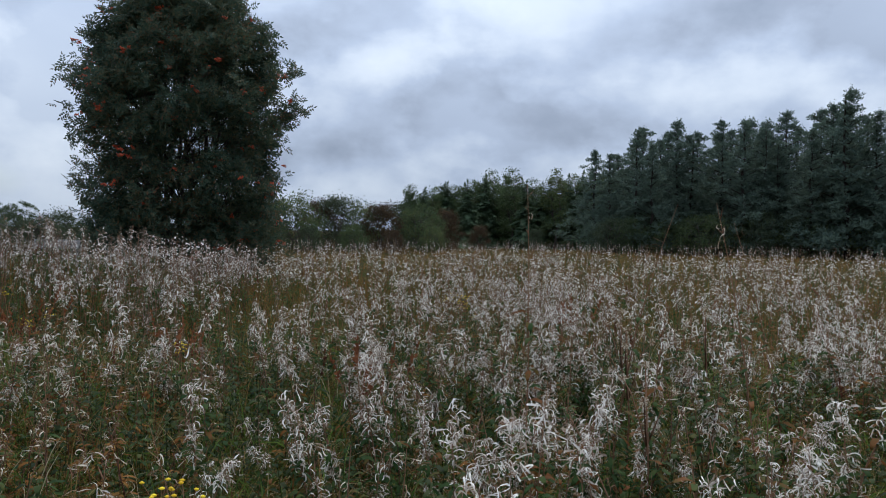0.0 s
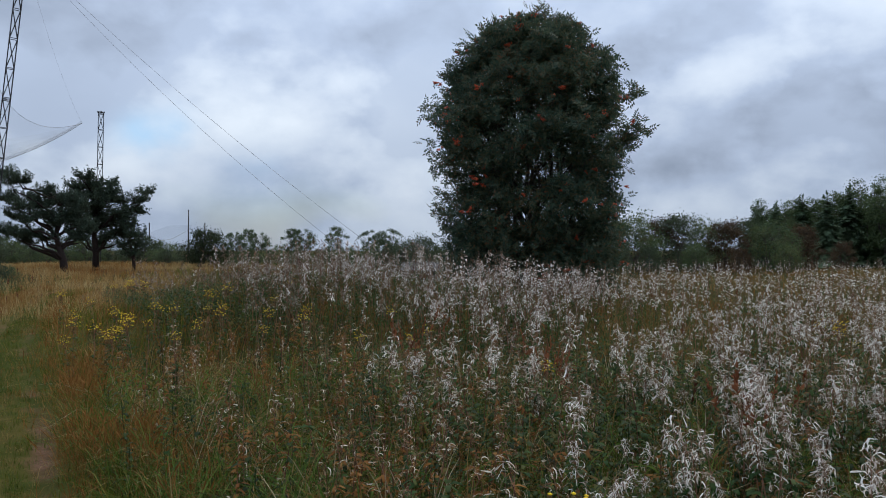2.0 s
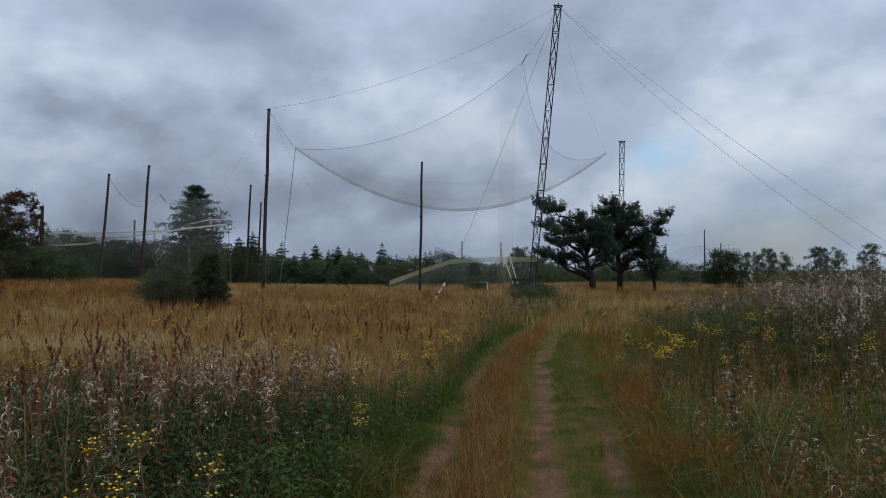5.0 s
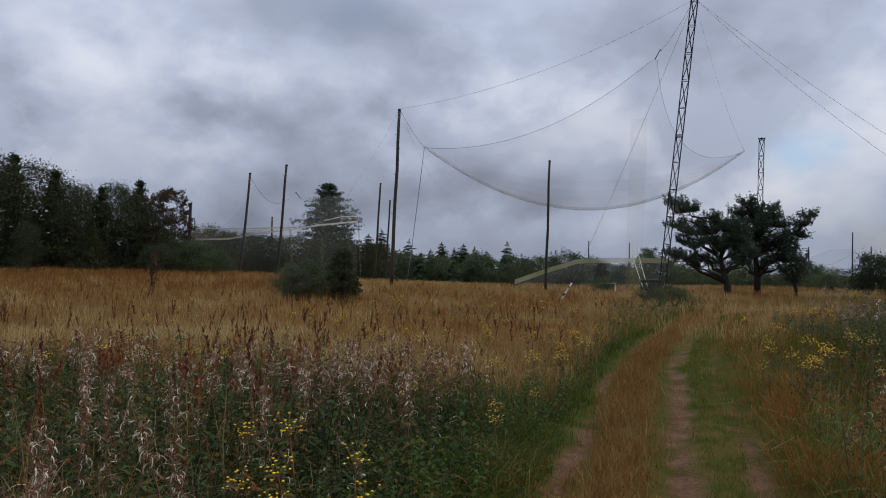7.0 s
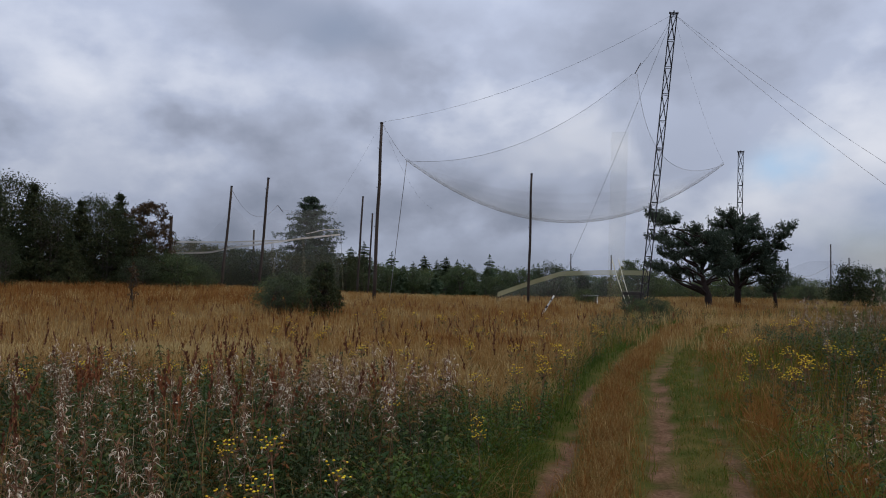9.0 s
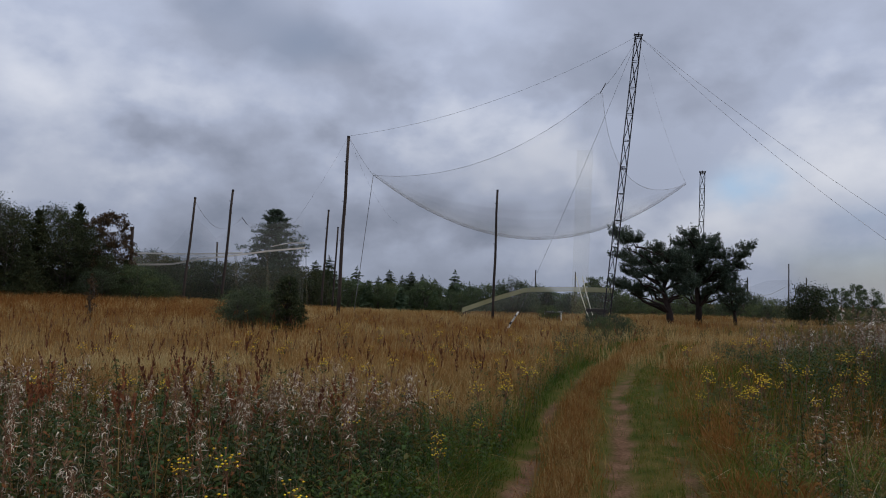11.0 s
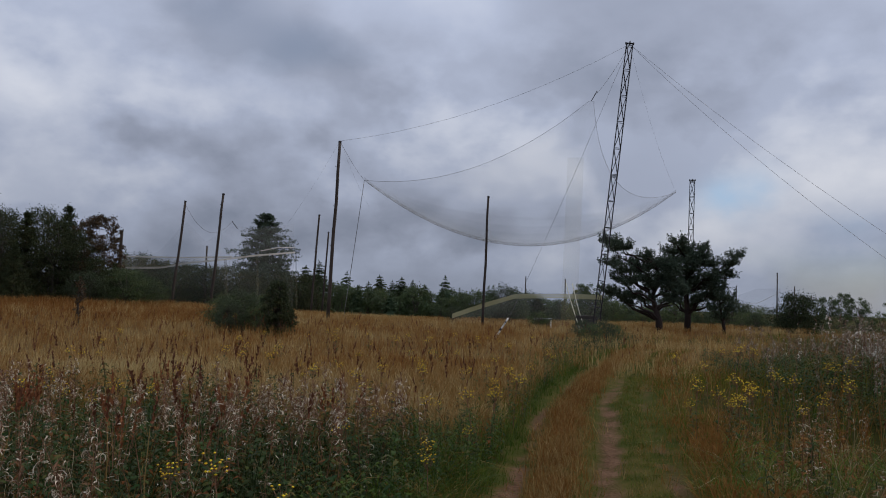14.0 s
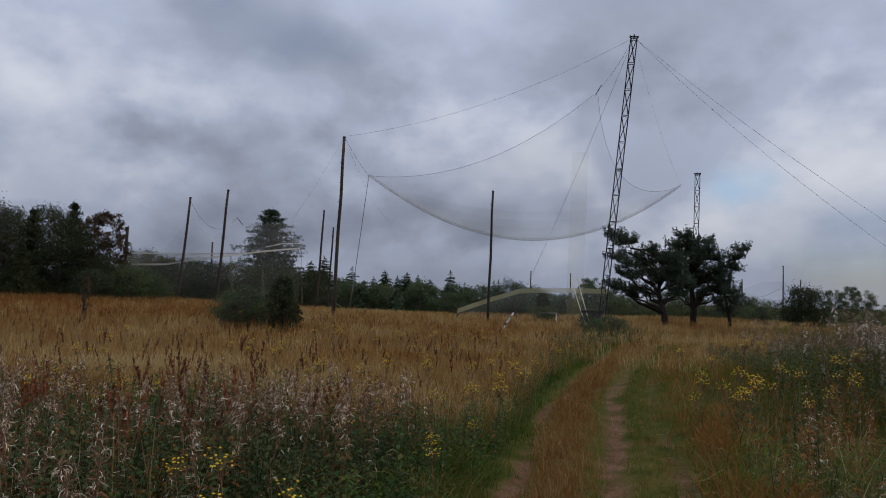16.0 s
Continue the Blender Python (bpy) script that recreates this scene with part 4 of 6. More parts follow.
GROVE = [broadleaf(67, 5.4, 2.3, "far_tree", "far round-crowned tree on a bare stem", HAZY_LEAF, 0.36, 50, 80, 0.16, stems=3, open_crown=0.68),
         broadleaf(68, 5.4, 1.9, "far_tree", "far thin-crowned tree on a bare stem", HAZY_LEAF, 0.28, 44, 80, 0.16, stems=2, open_crown=0.72)]
wood_edge(GROVE, [(39.0, 116, 0.78), (38.1, 118, 0.84), (37.3, 115, 0.76), (35.0, 116, 0.86), (34.2, 118, 0.88), (31.9, 115, 0.9), (29.4, 117, 0.84), (55.2, 122, 0.95), (54.3, 124, 1.0), (52.9, 122, 0.9), (28.0, 118, 0.9)], "grove on the skyline", 8)
wide = [(b, 106 + rng0.uniform(-6, 10), rng0.uniform(0.32, 0.55)) for b in np.arange(24, 40, 0.7)]
for i, (b, d, s) in enumerate(wide):
    stand(FAR[(0, 1, 3)[i % 3]], b, d, s, i * 47.0, "bushes of the far treeline")


# the gnarled pines by the mast
def field_pine(at, bearing, stem, lobes, label, seed, girth):
    """stem and lobes: metres across the view, metres up, in the plane square to the bearing; depth is scattered."""
    rng = np.random.RandomState(seed)
    root = thing("pine_tree", (*at, land_at(*at)), label, "tree", "pines by the mast", turn=bearing)
    h = Heap()
    p = np.array([(a, d, z) for a, d, z in stem], float)
    tube(h, p, np.linspace(girth, girth * 0.25, len(p)), 8)
    put("trunk", h.mesh("trunk", [PINE_BARK]), root)
    crown = Heap()
    pats = [tuft_pattern(rng, 15, 0.15, 0.025, 0.9) for _ in range(3)]
    for a, z, r in lobes:
        c = np.array((a, rng.uniform(-0.9, 0.9), z))
        start = p[np.argmin(np.abs(p[:, 2] - max(0.9, z - 0.5 * abs(a) - 0.5)))]
        l = Heap()
        tube(l, bent(rng, start, c - (0, 0, 0.15), 6, 0.05, 0.05), np.linspace(girth * 0.42, 0.02, 6), 5)
        # twigs fan out of the limb's end in a flat plate and turn up at their tips
        q = []
        for _ in range(int(46 * r)):
            b = rng.rand() * 2 * math.pi
            reach = r * rng.uniform(0.35, 1.25)
            out = np.array((math.cos(b), math.sin(b) * 0.9, 0.0))
            foot = c + out * reach * 0.25 + rng.randn(3) * (0.06, 0.06, 0.13 * r)
            end = foot + out * reach * 0.75 + (0, 0, rng.uniform(0.0, 0.34) * r)
            tip = end + out * rng.uniform(0.0, 0.14) + (0, 0, rng.uniform(0.18, 0.58))
            u = np.linspace(0, 1, 5)[:, None]
            tube(l, [foot, end, tip], (0.014, 0.009, 0.005), 3)
            q += [foot * (1 - u) + end * u, end * (1 - u) + tip * u]
        put("limb", l.mesh("limb", [PINE_BARK]), root)
        q = np.concatenate(q)
        q += rng.randn(len(q), 3) * 0.035
        for k in range(3):
            crown.add(pats[k], turned(rng, q[k::3], rng.uniform(0.75, 1.2, len(q[k::3])), 0.8))
    put("crown", crown.mesh("crown", [DARKNEEDLE]), root)


field_pine((-41.7, 34.6), 49.7, [(0, 0, -0.1), (-0.05, 0, 0.8), (-0.25, 0, 1.5), (-0.45, 0, 2.3), (-0.35, 0.1, 3.2), (-0.1, 0.2, 4.2)],
           [(-3.45, 6.1, 0.62), (-2.85, 5.5, 0.75), (-2.3, 5.6, 0.45), (-3.2, 4.55, 0.7), (-2.4, 4.0, 0.75), (-1.75, 4.5, 0.5), (-3.3, 2.55, 0.5), (-2.5, 2.3, 0.62), (-1.6, 2.35, 0.55), (-0.3, 4.7, 0.75), (0.6, 4.3, 0.75), (0.1, 3.6, 0.7), (-0.9, 4.3, 0.5), (0.9, 3.0, 0.6), (-1.2, 3.5, 0.6), (-0.5, 3.0, 0.6), (-2.0, 3.2, 0.55), (0.4, 2.5, 0.5), (-1.0, 5.0, 0.45), (-0.9, 2.1, 0.5), (0.9, 2.1, 0.5), (-2.0, 1.9, 0.5), (1.4, 2.7, 0.5), (-1.4, 4.1, 0.7), (-0.2, 3.2, 0.8), (0.5, 3.7, 0.8), (-2.6, 3.4, 0.55), (0.2, 4.4, 0.7)],
           "gnarled old pine with wide dark limbs", 71, 0.26)
field_pine((-43.5, 38.6), 47.8, [(0, 0, -0.1), (0.02, 0, 1.2), (-0.1, 0, 2.6), (0, 0.1, 4.0), (-0.2, 0.1, 5.4), (-0.5, 0, 6.4)],
           [(-0.7, 6.2, 0.55), (-0.2, 5.5, 0.8), (0.5, 4.7, 0.85), (-1.0, 4.0, 0.8), (0.9, 3.4, 0.8), (1.9, 3.6, 0.7), (-0.4, 3.1, 0.8), (-1.3, 5.6, 0.6), (-0.2, 5.8, 0.6), (0.9, 5.9, 0.5), (0.5, 5.2, 0.7), (-0.7, 5.1, 0.8), (1.3, 4.7, 0.7), (-1.5, 4.5, 0.75), (0.1, 4.3, 0.8), (1.5, 3.8, 0.65), (-0.8, 3.5, 0.7), (0.6, 3.1, 0.65), (3.15, 5.35, 0.5), (2.8, 4.75, 0.6), (2.2, 4.2, 0.6), (2.9, 4.0, 0.4), (-0.3, 2.6, 0.6), (1.3, 2.5, 0.6), (0.2, 3.7, 0.75), (-0.1, 5.0, 0.7), (0.9, 5.3, 0.6), (-1.2, 3.0, 0.55), (0.6, 2.2, 0.5), (-1.0, 2.2, 0.55), (1.7, 3.0, 0.6), (0.2, 1.8, 0.5), (1.9, 2.3, 0.5)],
           "straight dark pine with a broken crown", 72, 0.24)
field_pine((-41.8, 40.4), 45.4, [(0, 0, -0.1), (-0.1, 0, 0.9), (-0.3, 0, 1.9), (-0.4, 0, 2.9)],
           [(-0.9, 2.5, 0.6), (0.0, 2.4, 0.55), (-0.4, 3.1, 0.5), (0.2, 1.7, 0.5), (-0.8, 1.7, 0.6), (-0.3, 1.1, 0.4)], "small bushy pine under taller ones", 73, 0.14)
# ---- masts, poles, nets and lines ----
def bar_mesh(name, r, mat, sides=6):
    """A round bar one metre long on z."""
    h = Heap()
    tube(h, [(0, 0, 0), (0, 0, 0.5), (0, 0, 1)], r, sides)
    return h.mesh(name, [mat])


def between(a, b):
    a, b = Vector(a), Vector(b)
    d = b - a
    return Matrix.Translation(a) @ d.to_track_quat("Z", "Y").to_matrix().to_4x4() @ Matrix.Diagonal((1, 1, d.length, 1))


def lattice_mast(foot, top, width, bays, leg_r, brace_r, label):
    root = thing("lattice_mast", foot, label, "mast", "lattice masts")
    axis = Vector(top) - Vector(foot)
    up = axis.normalized()
    across = Vector((foot[1], -foot[0], 0)).normalized()
    back = up.cross(across).normalized()
    across = back.cross(up)
    root.matrix_world = Matrix.Translation(foot) @ Matrix((across, back, up)).transposed().to_4x4()
    height, w = axis.length, width / 2
    leg, ring, brace = bar_mesh("mast_leg", leg_r, STEEL), bar_mesh("mast_ring", brace_r * 1.3, STEEL, 5), bar_mesh("mast_brace", brace_r, STEEL, 4)
    corners = [(-w, -w), (w, -w), (w, w), (-w, w)]
    for c in corners:
        put("leg", leg, root, at=between((*c, -0.3), (*c, height)))
    for k in range(bays + 1):
        z = height * k / bays
        for i in range(4):
            a, b = corners[i], corners[(i + 1) % 4]
            put("ring_bar", ring, root, at=between((*a, z), (*b, z)))
            if k in (bays * 6 // 10, bays):
                put("ring_bar", ring, root, at=between((*a, z - 0.12), (*b, z - 0.12)))
            if k < bays:
                z2, zm = height * (k + 1) / bays, height * (k + 0.5) / bays
                put("brace", brace, root, at=between((*a, z), (*b, z2)))
                put("brace", brace, root, at=between((*b, z), (*a, z2)))
    h = Heap()
    for c in ((-w, 0), (w, 0), (0, -w), (0, w)):
        tube(h, [(c[0] * 1.25, c[1] * 1.25, height - 0.02), (c[0] * 1.25, c[1] * 1.25, height + 0.12)], 0.04, 6)
    tube(h, [(-w * 1.3, 0, height + 0.05), (w * 1.3, 0, height + 0.05)], 0.05, 6)
    put("cap", h.mesh("mast_cap", [STEEL]), root)
    return root


def wooden_pole(foot, top, r, label, group="net poles", knots=True, sides=10):
    rng = np.random.RandomState(int(abs(foot[0]) * 100))
    root = thing("pole", (foot[0], foot[1], foot[2]), label, "pole", group)
    d = np.array(top, float) - np.array(foot, float)
    p = bent(rng, (0, 0, -0.4), d, 7, 0.0022)
    h = Heap()
    tube(h, p, np.linspace(r * 1.12, r * 0.85, 7), sides)
    put("shaft", h.mesh("pole_shaft", [POLE]), root)
    if knots:
        n = max(4, int(d[2] / 0.9))
        for i in range(n):
            u = (i + 1) / (n + 1)
            c = np.array([np.interp(u, np.linspace(0, 1, 7), p[:, k]) for k in range(3)])
            a = i * 2.1
            s = Heap()
            tube(s, [c, c + (math.cos(a) * r * 1.7, math.sin(a) * r * 1.7, 0.05)], 0.018, 4)
            put("spike", s.mesh("pole_spike", [STEEL]), root)
    s = Heap()
    tube(s, [d - (0, 0, 0.10), d - (0, 0, 0.02)], r * 1.02, 8)
    put("band", s.mesh("pole_band", [STEEL]), root)
    return root


def line(name, pts, r, mat, label, category="wire", group="lines of the nets"):
    h = Heap()
    tube(h, pts, r, 5)
    me = h.mesh(name, [mat])
    return tagged(new(name, me), label, category, group)


def resample(p, n):
    p = np.asarray(p, float)
    s = np.concatenate([[0], np.cumsum(np.linalg.norm(np.diff(p, axis=0), axis=1))])
    u = np.linspace(0, s[-1], n)
    return np.stack([np.interp(u, s, p[:, k]) for k in range(3)], 1)


def sheet(low, high, nv, belly):
    """A net between two edges; belly: metres by which its middle hangs and blows out."""
    v = np.linspace(0, 1, nv)[None, :, None]
    g = low[:, None] * (1 - v) + high[:, None] * v
    b = np.sin(np.pi * np.linspace(0, 1, nv))[None, :] * np.sin(np.pi * np.linspace(0, 1, len(low)))[:, None]
    g = g + b[..., None] * np.asarray(belly, float)
    return g.reshape(-1, 3), grid_faces(len(low), nv)


def net_part(name, low, high, nv, belly, mat, parent, label=""):
    h = Heap()
    h.raw(*sheet(low, high, nv, belly))
    ob = put(name, h.mesh(name, [mat]), parent, label)
    return ob


def on_land(x, y, up=0.0):
    return (x, y, land_at(x, y) + up)


MAST_TOP = (-39.92, 30.39, 18.55)
lattice_mast(on_land(-41.03, 28.94, -0.1), MAST_TOP, 0.40, 11, 0.035, 0.017, "tall leaning dark steel lattice mast")
M2_TOP = (-52.9, 47.53, 13.1)
lattice_mast(on_land(-53.05, 47.35, -0.1), M2_TOP, 0.40, 9, 0.032, 0.016, "dark steel lattice mast behind the pines")
A_TOP = (-50.24, 14.73, 12.3)
wooden_pole(on_land(-50.36, 14.40), A_TOP, 0.115, "tall weathered pole with iron climbing spikes")
wooden_pole(on_land(-47.39, 24.31), (-47.31, 24.47, 9.12), 0.085, "plain weathered wooden pole in the hay")
wooden_pole(on_land(-74.75, 19.95), (-74.63, 20.38, 10.0), 0.105, "weathered wooden net pole")
wooden_pole(on_land(-77.34, 21.8), (-77.25, 22.15, 8.6), 0.095, "weathered wooden net pole")
wooden_pole(on_land(-62.18, 5.78), (-62.10, 6.43, 8.85), 0.095, "dark leaning net pole")
wooden_pole(on_land(-57.88, 8.02), (-57.79, 8.53, 9.1), 0.095, "dark leaning net pole")
wooden_pole(on_land(-79.72, 10.64), (-79.72, 10.66, 6.6), 0.095, "short far net pole", knots=False)
wooden_pole(on_land(-60.43, 2.01), (-60.43, 2.05, 6.2), 0.12, "short thick pole beside a reddish tree", knots=False)
for x, y, z in ((-77.77, 45.75, 5.1), (-75.39, 49.53, 4.95), (-62.14, 67.93, 6.2), (-70.77, 70.77, 4.95), (-66.1, 75.1, 5.0)):
    wooden_pole(on_land(x, y), (x, y + 0.05, z), 0.07, "thin far net pole", "far net poles", knots=False, sides=7)

# stay wires and head lines
line("stay_wire", sagging(MAST_TOP, on_land(-20.6, 37.5), 0.9), 0.0085, WIRE, "thin steel stay wire of the mast")
line("stay_wire", sagging(MAST_TOP, on_land(-18.8, 38.2), 0.7), 0.0085, WIRE, "thin steel stay wire of the mast")
line("stay_wire", sagging(MAST_TOP, on_land(-54.9, 30.4), 0.35), 0.010, WIRE, "thin steel stay wire of the mast")
line("head_line", sagging(A_TOP, MAST_TOP, 1.0), 0.008, WIRE, "thin wire strung from pole to mast")
NET_L, NET_T, NET_R = np.array((-50.67, 16.68, 9.9)), np.array((-45.3, 31.52, 16.5)), np.array((-45.55, 39.25, 10.5))
line("head_line", sagging(A_TOP, NET_L, 0.15, 5), 0.010, WIRE, "short wire from the pole to a net corner")
line("head_line", sagging(MAST_TOP, NET_T + (0.05, 0.25, 0.3), 0.2, 7), 0.010, WIRE, "short wire from the mast to a net corner")
line("head_line", sagging(MAST_TOP, NET_R, 0.8), 0.0035, WIRE, "thin wire from the mast to a far net corner")
line("tie_rope", sagging(NET_L, on_land(-51.0, 15.7, 0.1), 0.1, 7), 0.022, WIRE, "dark rope holding down a net corner", "rope")
line("head_line", sagging(A_TOP, on_land(-53.5, 8.0, 1.0), 1.0), 0.0035, WIRE, "thin wire down to the second net")
line("head_line", sagging(A_TOP, (-74.7, 28.0, 9.0), 1.2), 0.0035, WIRE, "thin wire running back over the nets")

# the great funnel net
big_net = thing("funnel_net", on_land(-51, 31), "large see-through funnel net slung between mast and poles", "net", "funnel nets")
inv = big_net.matrix_world.inverted()
off = np.array(inv.translation)
N = 41
low = resample(np.concatenate([sagging(NET_L, NET_R, 4.25, 31)]), N) + off
u = np.linspace(0, 1, 19)[1:, None]
hang = NET_T + (NET_R - NET_T) * 0.10 - (0, 0, 8.2)
rim = np.concatenate([sagging(NET_L, NET_T, 1.9, 21), NET_T * (1 - u) ** 2 + hang * 2 * u * (1 - u) + NET_R * u ** 2])
top = resample(rim, N) + off
net_part("netting", low, top, 13, (-1.2, 0.6, -0.2), NET, big_net, "fine grey netting that the sky shows through")
swell = np.sin(np.pi * np.linspace(0, 1, N))[:, None] * np.array((-0.25, 0.1, 1.0))
for k, rise in enumerate((0.45, 0.9, 1.45, 2.1)):
    net_part("netting_fold", low, low + swell * rise, 5, (-0.2 * k, 0.1 * k, 0), NET_FOLD, big_net, "netting that hangs doubled above the hem")
h = Heap()
h.raw(*sheet(low, low + (0, 0, 0.20), 3, (0, 0, 0)))
hem = put("hem", h.mesh("hem", [NET_DENSE]), big_net, "bunched lower hem of the net")
for nm, pts, r in (("hem_rope", low, 0.012), ("rim_rope", top, 0.011)):
    h = Heap()
    tube(h, pts, r, 5)
    put(nm, h.mesh(nm, [WIRE]), hem if nm == "hem_rope" else big_net, "dark edge rope")
h = Heap()
tube(h, [NET_T + off + (-0.1, -0.1, -0.25), NET_T + off + (0.15, 0.2, 0.45)], 0.03, 6)
put("spreader", h.mesh("spreader", [POLE]), big_net, "short wooden spreader at the net's corner")
h = Heap()
g0 = np.array(on_land(-49.0, 31.6)) + off
wall_low = np.stack([np.interp(np.linspace(0, 1, 9), (0, 1), (g0[k], g0[k] + (0.7, 0.95, 0)[k])) for k in range(3)], 1)
wall_top = wall_low + (0.3, 0.15, 12.6)
net_part("seam_strip", wall_low, wall_top, 15, (-0.3, 0.2, 0), NET_YELLOW, big_net, "yellowed vertical net seam")
back_low = np.array([on_land(-54.6, 25.5, 0.4), on_land(-54.4, 28.2, 1.35), on_land(-54.1, 30.75, 2.1), on_land(-51.5, 33.0, 2.2), on_land(-48.9, 35.2, 2.1)]) + off
bl = resample(back_low, 17)
net_part("floor_edge", bl, bl + (0, 0, 0.36), 3, (0, 0, 0), NET_GOLD, big_net, "pale yellowish lower net edge")
ground_edge = bl.copy()
ground_edge[:, 2] = land(bl[:, 0] - off[0], bl[:, 1] - off[1]) + off[2] + 0.05
net_part("back_netting", ground_edge, bl, 5, (0.3, 0.2, 0), NET_PALE, big_net)
for dx in (0.0, 0.9):
    h = Heap()
    tube(h, sagging(np.array((*polar(56.3 - 0.5 * dx, 56), 3.4)) + off, np.array(on_land(*polar(55.2 - 0.35 * dx, 50), 0.1)) + off, 0.15, 9), 0.03, 5)
    put("tie_rope", h.mesh("tie_rope", [ROPE]), big_net, "pale yellow rope")

# the second funnel, narrowing towards its catching box
small_net = thing("funnel_net", on_land(-60, 6), "grey funnel net tapering away between leaning poles", "net", "funnel nets")
off = -np.array(small_net.matrix_world.translation)


def at_bearing(b, el, d):
    x, y = polar(b, d)
    return (x, y, 1.68 + d * math.tan(radians(el)))


seam = resample([at_bearing(b, e, d) for b, e, d in ((87.7, 1.75, 66), (85.2, 1.85, 66), (83.2, 2.3, 65), (81.4, 2.55, 64), (78.8, 3.0, 66), (76.0, 3.35, 72))], 25) + off
crest = resample([at_bearing(b, e, d) for b, e, d in ((87.7, 2.6, 67), (85.4, 2.75, 67), (83.6, 5.2, 63), (82.2, 3.8, 66), (80.4, 5.1, 66), (79.0, 4.9, 72), (76.2, 5.4, 78))], 25) + off
net_part("netting", seam, crest, 7, (0, 0, -0.5), NET_THIN, small_net, "fine grey netting")
foot = seam.copy()
foot[:, 2] = land(seam[:, 0] - off[0], seam[:, 1] - off[1]) + off[2] + 0.1
net_part("side_netting", foot, seam, 7, (0.5, 0, 0), NET_THIN, small_net, "fine grey side netting")
h = Heap()
h.raw(*sheet(seam - (0, 0, 0.07), seam + (0, 0, 0.08), 3, (0, 0, 0)))
mouth = resample([seam[0] + (0, 0, 0.9), seam[6] + (0, 0, 0.55), seam[12] + (0, 0, 0.12)], 13)
h.raw(*sheet(mouth - (0, 0, 0.06), mouth + (0, 0, 0.06), 3, (0, 0, 0)))
net_part("mouth_netting", seam[:13], mouth, 5, (0, 0, 0), NET_DENSE, small_net, "bunched netting at the funnel's mouth")
fold = resample([seam[16] + (0, 0, 0.35), seam[20] + (0, 0, 0.55), seam[24] + (0, 0, 0.45)], 9)
h.raw(*sheet(fold - (0, 0, 0.03), fold + (0, 0, 0.04), 3, (0, 0, 0)))
put("seam", h.mesh("seam", [NET_SEAM]), small_net, "pale doubled seam")
for k in (11, 15, 24):
    a = seam[k]
    b = np.array((a[0] + 0.5, a[1] + 0.2, foot[k][2]))
    s = resample([b, a], 7)
    net_part("panel_seam", s, s + (0.0, 0.13 if k == 24 else 0.22, 0.0), 3, (0, 0, 0), NET_DENSE, small_net, "pale upright seam")
h = Heap()
tube(h, [at_bearing(80.5, 5.35, 66) + off, at_bearing(80.1, 4.85, 66) + off], 0.03, 6)
put("spreader", h.mesh("spreader", [POLE]), small_net)
line("head_line", sagging((-62.10, 6.43, 8.6), at_bearing(80.5, 5.35, 66), 1.5), 0.012, WIRE, "thin wire between net poles")

# a third net, far off beyond the pines
far_net = thing("funnel_net", on_land(-66, 71), "far grey funnel net beyond the pines", "net", "funnel nets")
off = -np.array(far_net.matrix_world.translation)
lo = resample([at_bearing(44.6, 0.55, 99), at_bearing(43.2, 0.75, 98), at_bearing(41.9, 1.5, 96)], 13) + off
hi = resample([at_bearing(44.6, 1.2, 99), at_bearing(43.4, 1.7, 98), at_bearing(41.9, 1.75, 96)], 13) + off
net_part("netting", lo, hi, 5, (0, 0, -0.2), NET_PALE, far_net, "fine pale netting")
h = Heap()
tube(h, lo, 0.02, 5)
put("hem", h.mesh("far_hem", [NET_SEAM]), far_net, "pale lower hem")
skirt = lo.copy()
skirt[:, 2] = land(lo[:, 0] - off[0], lo[:, 1] - off[1]) + off[2]
net_part("side_netting", skirt, lo, 4, (0, 0, 0), NET, far_net)

# loose and built things in the field
def leaning_post():
    root = thing("leaning_post", on_land(-35.6, 18.8), "leaning peeling birch post in the hay", "post")
    h = Heap()
    rng = np.random.RandomState(4)
    tube(h, bent(rng, (-0.05, -0.14, -0.3), (0.30, 0.62, 1.05), 6, 0.008), np.linspace(0.052, 0.042, 6), 9)
    put("shaft", h.mesh("post_shaft", [BIRCH]), root)
    h = Heap()
    tube(h, [(0.12, 0.24, 0.40), (0.15, 0.31, 0.52)], 0.06, 9)
    put("band", h.mesh("post_band", [STEEL]), root, "dark band")


def box_mesh(name, x, y, z, mat, bevel=0.01):
    bm = bmesh.new()
    bmesh.ops.create_cube(bm, size=1.0)
    bmesh.ops.scale(bm, vec=(x, y, z), verts=bm.verts)
    bmesh.ops.bevel(bm, geom=bm.edges[:], offset=bevel, segments=1, affect="EDGES")
    me = bpy.data.meshes.new(name)
    bm.to_mesh(me)
    bm.free()
    me.materials.append(mat)
    return me


def plank_crate():
    root = thing("plank_box", on_land(-43.0, 29.6), "dark plank box standing at the mast's foot", "box", turn=54)
    board = box_mesh("crate_board", 1.3, 0.03, 0.19, PLANK)
    side = box_mesh("crate_side", 0.03, 0.8, 0.19, PLANK)
    post = box_mesh("crate_post", 0.07, 0.07, 1.05, PLANK)
    for k in range(5):
        for y in (-0.4, 0.4):
            put("board", board, root, at=pose(0, y, 0.12 + k * 0.205))
        for x in (-0.635, 0.635):
            put("board", side, root, at=pose(x, 0, 0.12 + k * 0.205))
    for x in (-0.59, 0.59):
        for y in (-0.35, 0.35):
            put("post", post, root, at=pose(x, y, 0.5))
    lid = box_mesh("crate_lid", 1.4, 0.21, 0.03, PLANK)
    for k in range(4):
        put("lid_board", lid, root, at=pose(0, -0.33 + k * 0.22, 1.065))


